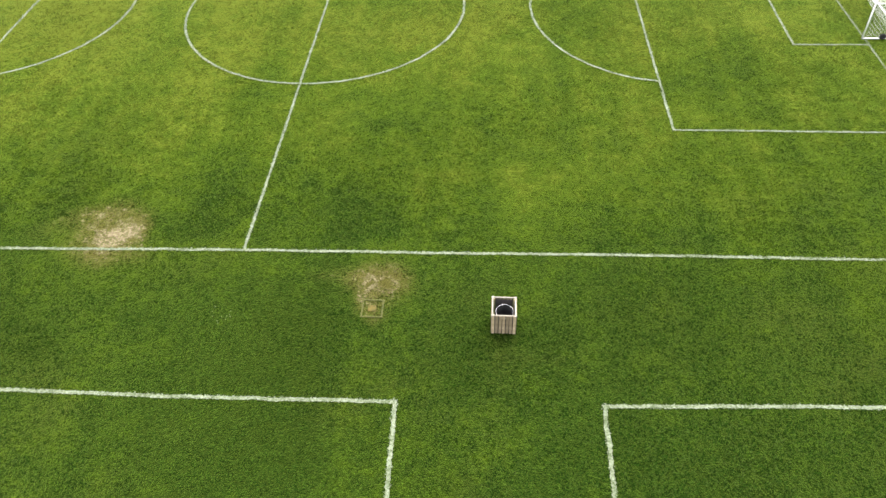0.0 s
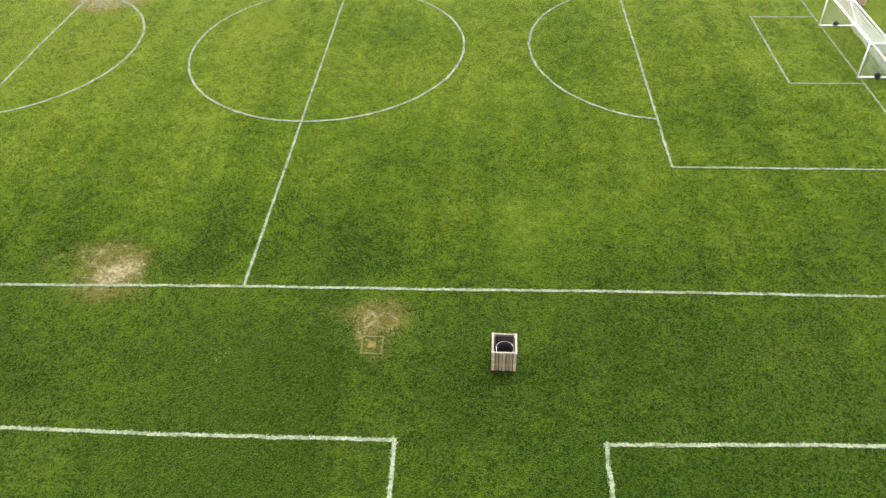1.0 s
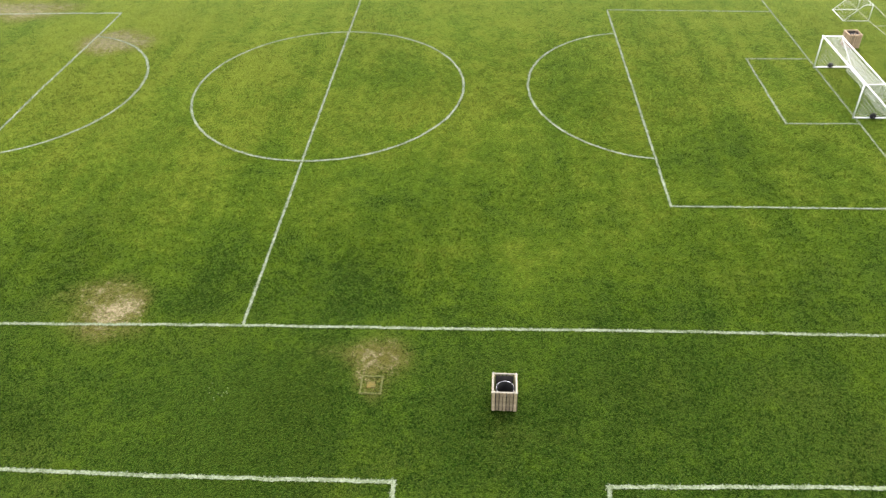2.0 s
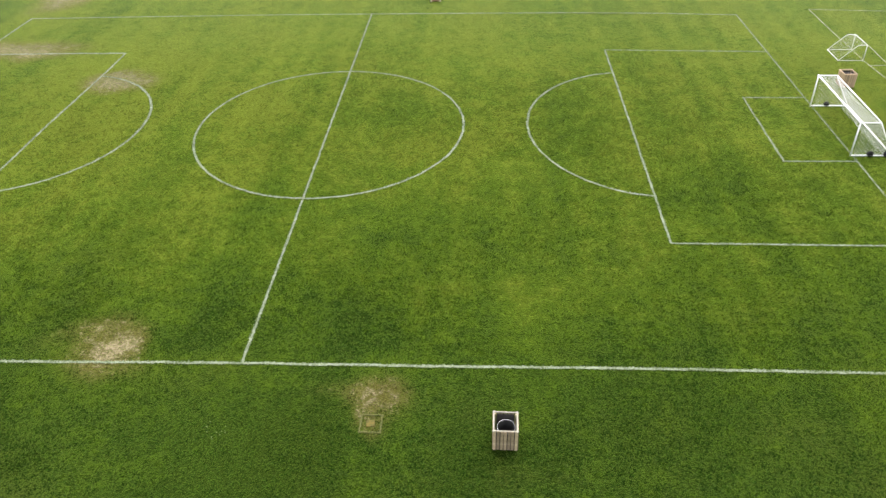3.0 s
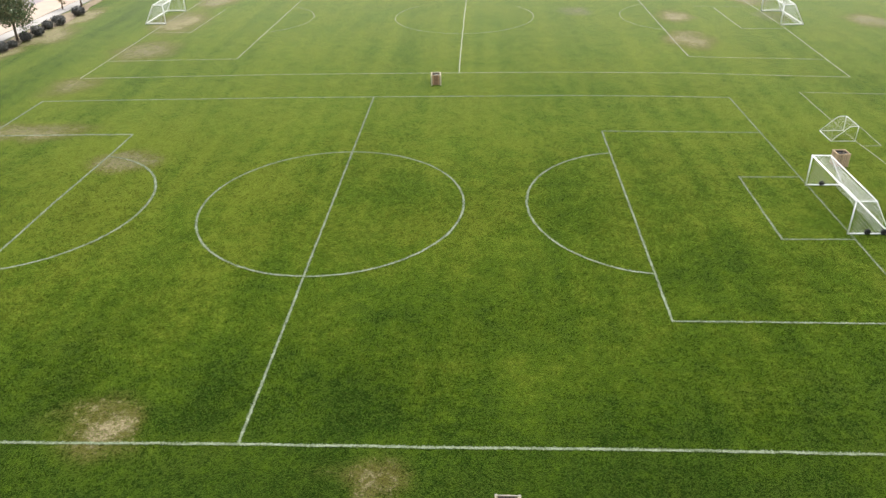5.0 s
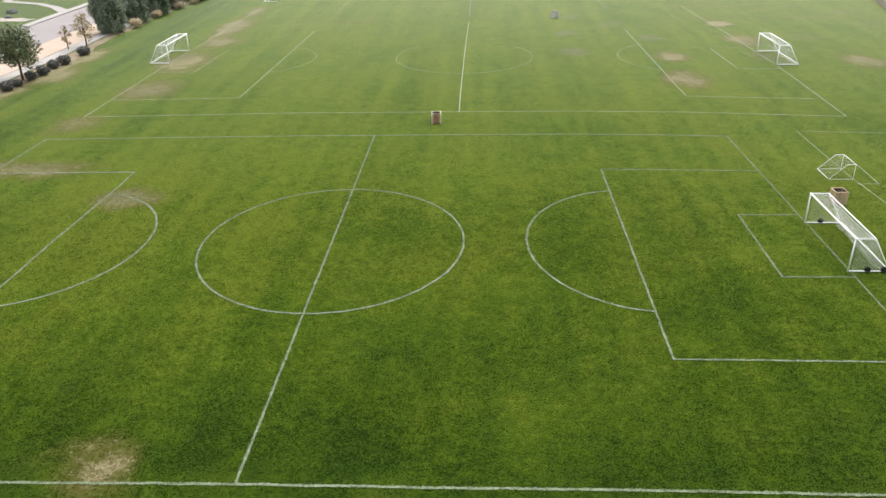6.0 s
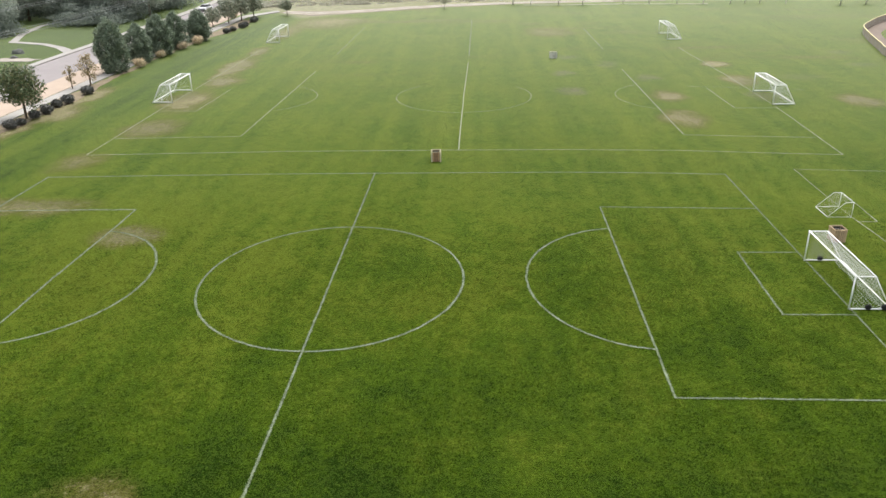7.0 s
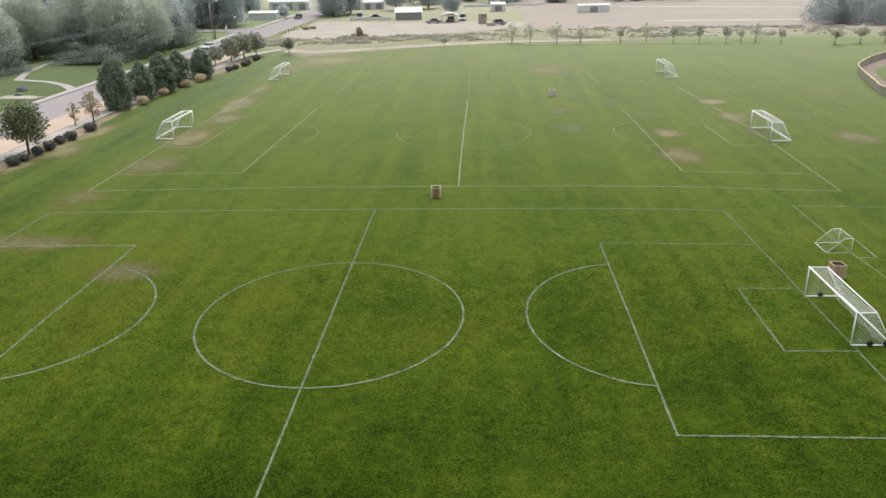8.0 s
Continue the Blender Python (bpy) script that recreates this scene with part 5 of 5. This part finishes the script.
build_low_wall("low_wall", (-34.8, 219.3), (-20.9, 216.6), 1.05, "low white panel wall behind the dirt lot", 3)
build_low_wall("low_wall", (1.5, 272.0), (33.0, 276.0), 0.9, "long low pale wall beyond the dirt lot", 4)


# ---- stored goods on the lot ----
def build_stack(m, nx, ny, nz, size, label, seed):
    """Stacked bales, a little out of line."""
    rng = np.random.default_rng(seed)
    g = thing("bale_stack", m, label, "bale stack")
    for k in range(nz):
        for i in range(nx):
            for j in range(ny):
                part("bale", Shape().box(((i - (nx - 1) / 2) * size[0] + rng.uniform(-0.06, 0.06), (j - (ny - 1) / 2) * size[1] + rng.uniform(-0.06, 0.06), (k + 0.5) * size[2]),
                                         (size[0] * 0.96, size[1] * 0.96, size[2] * 0.98), rng.uniform(-0.03, 0.03), 0.06), M_BALE, g)
    return g


M_BALE = surface("straw_bale", (0.44, 0.39, 0.31), (0.34, 0.3, 0.235), 1.5, 0.95, 0.5, 0.03, objrand=0.2)
build_stack(pose(9.1, 198.4, 0.02, 0, 0, 8), 2, 2, 3, (1.2, 1.1, 1.0), "stack of brown straw bales on the dirt lot", 7)
build_stack(pose(11.6, 190.5, 0.02, 0, 0, 20), 2, 1, 1, (1.2, 1.0, 0.9), "low pair of brown bales on the dirt lot", 8)
brown = build_shrub("dry_bush", pose(-24.6, 165.0, 0.02), 1.4, 1.0, L_DRY, 900, "low reddish brown dry bush beside the lot", 52, "dry bushes")
for x, y, s, rz in ((-22.0, 165.5, 0.8, 60), (-42.6, 187.6, 1.0, 200), (-41.0, 190.0, 0.9, 20)):
    copy_thing(brown, Matrix.LocRotScale((x, y, 0.02), Euler((0, 0, radians(rz))), (s, s, s)))
copy_thing(brown, Matrix.LocRotScale((-23.0, 163.2, 0.02), Euler((0, 0, 1.1)), (0.75, 0.75, 2.9)))


# ---- posts, pole, cables ----
def build_post_row():
    first = thing("fence_post", pose(-45.99, 169.14, 0), "short brown wooden post beside the road", "post", "roadside posts")
    part("shaft", Shape().tube([(0, 0, -0.1), (0, 0, 1.12)], 0.11, 8), M_WOOD_RED, first)
    part("cap", Shape().tube([(0, 0, 1.12), (0, 0, 1.2)], 0.11, 8, 0.05), M_BARK, first)
    for i in range(1, 14):
        copy_thing(first, pose(-45.99 + 0.06 * i, 169.14 + 3.5 * i, 0, 0, 0, 30 * i))


build_post_row()


def build_pole(y):
    g = thing("utility_pole", pose(-62.0, y, 0), "tall brown wooden utility pole with cables", "utility pole", "utility poles")
    part("shaft", Shape().tube([(0, 0, -0.1), (0, 0, 11.5)], 0.17, 10, 0.11), M_BARK, g, smooth=True)
    for z, w in ((10.2, 2.2), (5.9, 1.2)):
        part("crossarm", Shape().box((0, 0.14, z), (w, 0.1, 0.12), 0, 0.01), M_BARK, g)
    for x in (-0.95, 0.0, 0.95):
        part("insulator", Shape().lathe([(0.001, 0.0), (0.05, 0.0), (0.07, 0.06), (0.04, 0.12), (0.06, 0.17), (0.001, 0.2)], 10, "z", (x, 0.14, 10.26)), M_WHITE_METAL, g)
    return g


for y in (25.0, 164.7):
    build_pole(y)


def build_cables():
    for x, z0, z1, sag in ((-62.95, 10.4, 10.4, 2.2), (-61.05, 10.4, 10.4, 2.2), (-62.45, 6.9, 6.0, 1.5), (-62.0, 6.6, 5.7, 1.5), (-61.55, 6.3, 5.4, 1.5)):
        pts = []
        for i in range(31):
            t = i / 30
            pts.append((x, 25 + 139.7 * t, z0 + (z1 - z0) * t - 4 * sag * t * (1 - t)))
        ob = new("cable", Shape().tube(pts, 0.022, 5).mesh("cable", M_WIRE))
        tagged(ob, "thin grey overhead cable between utility poles", "cable", "overhead cables")
        far = [(x, 164.7 + 120 * i / 20, z1 - 4 * 1.5 * (i / 20) * (1 - i / 20)) for i in range(21)]
        ob = new("cable", Shape().tube(far, 0.022, 5).mesh("cable", M_WIRE))
        tagged(ob, "thin grey overhead cable between utility poles", "cable", "overhead cables")


build_cables()


def build_street_lamp(m, h, reach):
    """A slim pole with a raised arm and a flat lamp head."""
    g = thing("street_lamp", m, "tall grey street lamp with a raised arm", "street lamp")
    part("pole", Shape().tube([(0, 0, -0.1), (0, 0, h * 0.5), (0, 0, h)], 0.1, 10, 0.07), M_STEEL, g, smooth=True)
    part("arm", Shape().tube([(0, 0, h - 0.6), (reach * 0.4, 0, h - 0.05), (reach * 0.75, 0, h + 0.25), (reach, 0, h + 0.35)], 0.045, 8, 0.035), M_STEEL, g, smooth=True)
    head = part("lamp_head", Shape().box((reach + 0.3, 0, h + 0.38), (0.75, 0.3, 0.14), 0, 0.04), M_SHED, g, "pale flat lamp head")
    part("lens", Shape().box((reach + 0.36, 0, h + 0.295), (0.45, 0.22, 0.04), 0, 0.01), M_LAMP_GLASS, head)
    return g


build_street_lamp(pose(-63.5, 167.2, 0, 0, 0, 20), 9.2, 1.7)


def build_post_lamp(m):
    g = thing("post_lamp", m, "white globe lamp on a thin post by the trees", "lamp")
    part("post", Shape().tube([(0, 0, -0.1), (0, 0, 3.2)], 0.05, 8), M_STEEL, g)
    part("globe", Shape().lathe([(0.001, 3.18), (0.14, 3.22), (0.26, 3.38), (0.28, 3.5), (0.24, 3.66), (0.12, 3.76), (0.001, 3.79)], 14), M_WHITE_METAL, g, "white round glass globe", True)
    return g


build_post_lamp(pose(-64.6, 191.2, 0.13))


def build_utility_box(m, w, d, h, label):
    g = thing("utility_box", m, label, "utility box")
    part("plinth", Shape().box((0, 0, 0.04), (w + 0.2, d + 0.2, 0.14), 0, 0.02), M_CONCRETE, g)
    part("cabinet", Shape().box((0, 0, h / 2 + 0.1), (w, d, h), 0, 0.03), M_SHED, g)
    part("lid", Shape().box((0, 0, h + 0.12), (w + 0.06, d + 0.06, 0.06), 0, 0.02), M_ROOF, g)
    return g


build_utility_box(pose(-68.0, 166.2, 0, 0, 0, 10), 1.1, 0.7, 0.6, "low pale utility box on the lawn")
build_utility_box(pose(-63.9, 161.6, 0, 0, 0, 5), 0.9, 0.6, 0.5, "small pale utility box near the pole")
build_utility_box(pose(-65.7, 185.6, 0.13, 0, 0, 0), 0.45, 0.4, 1.5, "slim white box on a post by the side street")


# ---- ball field fence ----
def build_ball_field():
    line = spline([(78.0, 51.0, 0), (70.0, 62.4, 0), (67.5, 72.2, 0), (68.7, 78.0, 0), (70.5, 84.7, 0), (72.1, 90.2, 0), (73.5, 94.4, 0), (74.8, 97.1, 0), (77.6, 101.2, 0), (80.8, 105.6, 0), (83.1, 108.2, 0), (85.8, 110.9, 0), (94.5, 115.5, 0), (108.1, 119.5, 0)], 1.4)
    g = thing("outfield_fence", pose(0, 0, 0), "brown outfield fence with a yellow rounded cap", "fence")
    for i, (a, b) in enumerate(zip(line[:-1], line[1:])):
        d = (b - a)
        mid = (a + b) / 2
        part("panel", Shape().box((mid.x, mid.y, 0.58), (d.length, 0.04, 1.16), math.atan2(d.y, d.x)), M_BROWN_FENCE, g)
        if i % 2 == 0:
            part("post", Shape().tube([(a.x, a.y, 0), (a.x, a.y, 1.18)], 0.04, 6), M_STEEL, g)
    part("cap", Shape().tube([(p.x, p.y, 1.2) for p in line], 0.085, 8), M_YELLOW, g, "yellow plastic fence cap", True)
    inner = []
    for i, p in enumerate(line):
        d = (line[min(i + 1, len(line) - 1)] - line[max(i - 1, 0)]).normalized()
        inner.append((p + Vector((d.y, -d.x, 0)) * 2.8))
    out = [(p.x, p.y) for p in line]
    inn = [(p.x, p.y) for p in inner]
    s = Shape()
    n = len(out)
    s.add([(x, y, 0.035) for x, y in out] + [(x, y, 0.035) for x, y in inn], [(n + i, n + i + 1, i + 1, i) for i in range(n - 1)])
    setting("warning_track", s, M_WARNING, "reddish brown dirt track inside the fence")


M_WARNING = surface("track_dirt", (0.16, 0.128, 0.1), (0.23, 0.18, 0.145), 0.4, 0.95, 0.5, 0.02, fine=4.0)
build_ball_field()


# ---- lawn details across the road ----
def build_rock(m, r, label, seed):
    rng = np.random.default_rng(seed)
    bm = bmesh.new()
    bmesh.ops.create_icosphere(bm, subdivisions=3, radius=r)
    for v in bm.verts:
        k = 1 + 0.35 * noise.noise(v.co * (1.4 / r) + Vector((seed, 0, 0)))
        v.co = Vector((v.co.x * k * 1.3, v.co.y * k, max(v.co.z * k * 0.75, -0.1)))
    me = bpy.data.meshes.new("rock")
    bm.to_mesh(me)
    bm.free()
    me.materials.append(M_ROCK)
    ob = new("rock", me)
    ob.matrix_world = m
    tagged(ob, label, "rock")


build_rock(pose(-69.04, 85.15, 0.1), 0.85, "dark grey boulder on the lawn", 3)
build_rock(pose(-67.00, 80.35, 0.1), 0.45, "grey stone beside the sandy patch", 4)


# ---- a few white clover flowers ----
def build_flowers():
    rng = np.random.default_rng(17)
    s = Shape()
    for i in range(11):
        x, y = 0.05 + rng.normal(0, 0.2), -24.15 + rng.normal(0, 0.25)
        s.lathe([(0.001, 0.06), (0.012, 0.056), (0.015, 0.048), (0.01, 0.04), (0.003, 0.038), (0.003, -0.02)], 6, "z", (x, y, 0))
    tagged(new("clover_flowers", s.mesh("clover_flowers", M_FLOWER)), "small pale clover flowers in the turf", "flowers", "", "stuff")


build_flowers()


# ---- grass blades ----
def build_tufts(name, x0, x1, y0, y1, density, size, seed, fade):
    """Leaning blades of mown grass, kept off paint and bare soil."""
    rng = np.random.default_rng(seed)
    k = int((x1 - x0) * (y1 - y0) * density)
    x, y = rng.uniform(x0, x1, k), rng.uniform(y0, y1, k)
    wear, tone_shade, dry, mud = turf_values(x, y)
    keep = rng.random(k) > wear * 1.5 + mud
    keep &= rng.random(k) < np.clip((fade[1] - y) / (fade[1] - fade[0]), 0, 1)
    keep &= rng.random(k) < 0.12 + 1.4 * value_noise(x, y, 0.3, 8) * (0.4 + 0.8 * value_noise(x, y, 0.9, 9))
    keep &= ~((np.abs(x - 10.15) < 0.45) & (np.abs(y + 24.13) < 0.45))
    for p, width in LINE_BITS:
        lo, hi = p.min(0) - 0.2, p.max(0) + 0.2
        near = np.nonzero(keep & (x > lo[0]) & (x < hi[0]) & (y > lo[1]) & (y < hi[1]))[0]
        for chunk in np.array_split(near, max(1, len(near) * len(p) // 4000000 + 1)):
            if len(chunk) == 0:
                continue
            a, d = p[:-1], p[1:] - p[:-1]
            q = np.stack([x[chunk], y[chunk]], -1)[:, None, :] - a[None]
            t = np.clip((q * d).sum(-1) / np.maximum((d * d).sum(-1), 1e-9), 0, 1)
            dist = np.sqrt(((q - t[..., None] * d) ** 2).sum(-1)).min(1)
            keep[chunk[dist < width * (0.2 + 0.25 * rng.random(len(chunk)))]] = False
    x, y, wear, tone_shade, dry = x[keep], y[keep], wear[keep], tone_shade[keep], dry[keep]
    k = len(x)
    verts = []
    for b in range(3):
        a = rng.uniform(0, 2 * math.pi, k)
        lean = rng.uniform(0.6, 1.4, k) * size
        h = rng.uniform(0.3, 0.75, k) * size
        w = rng.uniform(0.25, 0.5, k) * size
        dx, dy = np.cos(a), np.sin(a)
        zero = np.zeros(k)
        verts.append(np.stack([np.stack([x - dy * w, y + dx * w, zero], -1), np.stack([x + dy * w, y - dx * w, zero], -1),
                               np.stack([x + dx * lean, y + dy * lean, h], -1)], 1))
    v = np.stack(verts, 1).reshape(-1, 3)
    attrs = [(key, np.repeat(val, 9)) for key, val in (("wear", wear * 0.5), ("tone_shade", tone_shade), ("dry", dry))]
    ob = new(name, quick_mesh(name, v, 3, M_BLADES, attrs))
    tagged(ob, "short mown grass blades of the playing field", "grass", "", "stuff")


build_tufts("grass", -16, 36, -33, -10, 190, 0.062, 101, (-20, -10))
build_tufts("grass", -30, 40, -20, 14, 115, 0.073, 102, (-4, 14))
build_tufts("grass", -42, 46, -4, 44, 26, 0.08, 103, (6, 44))
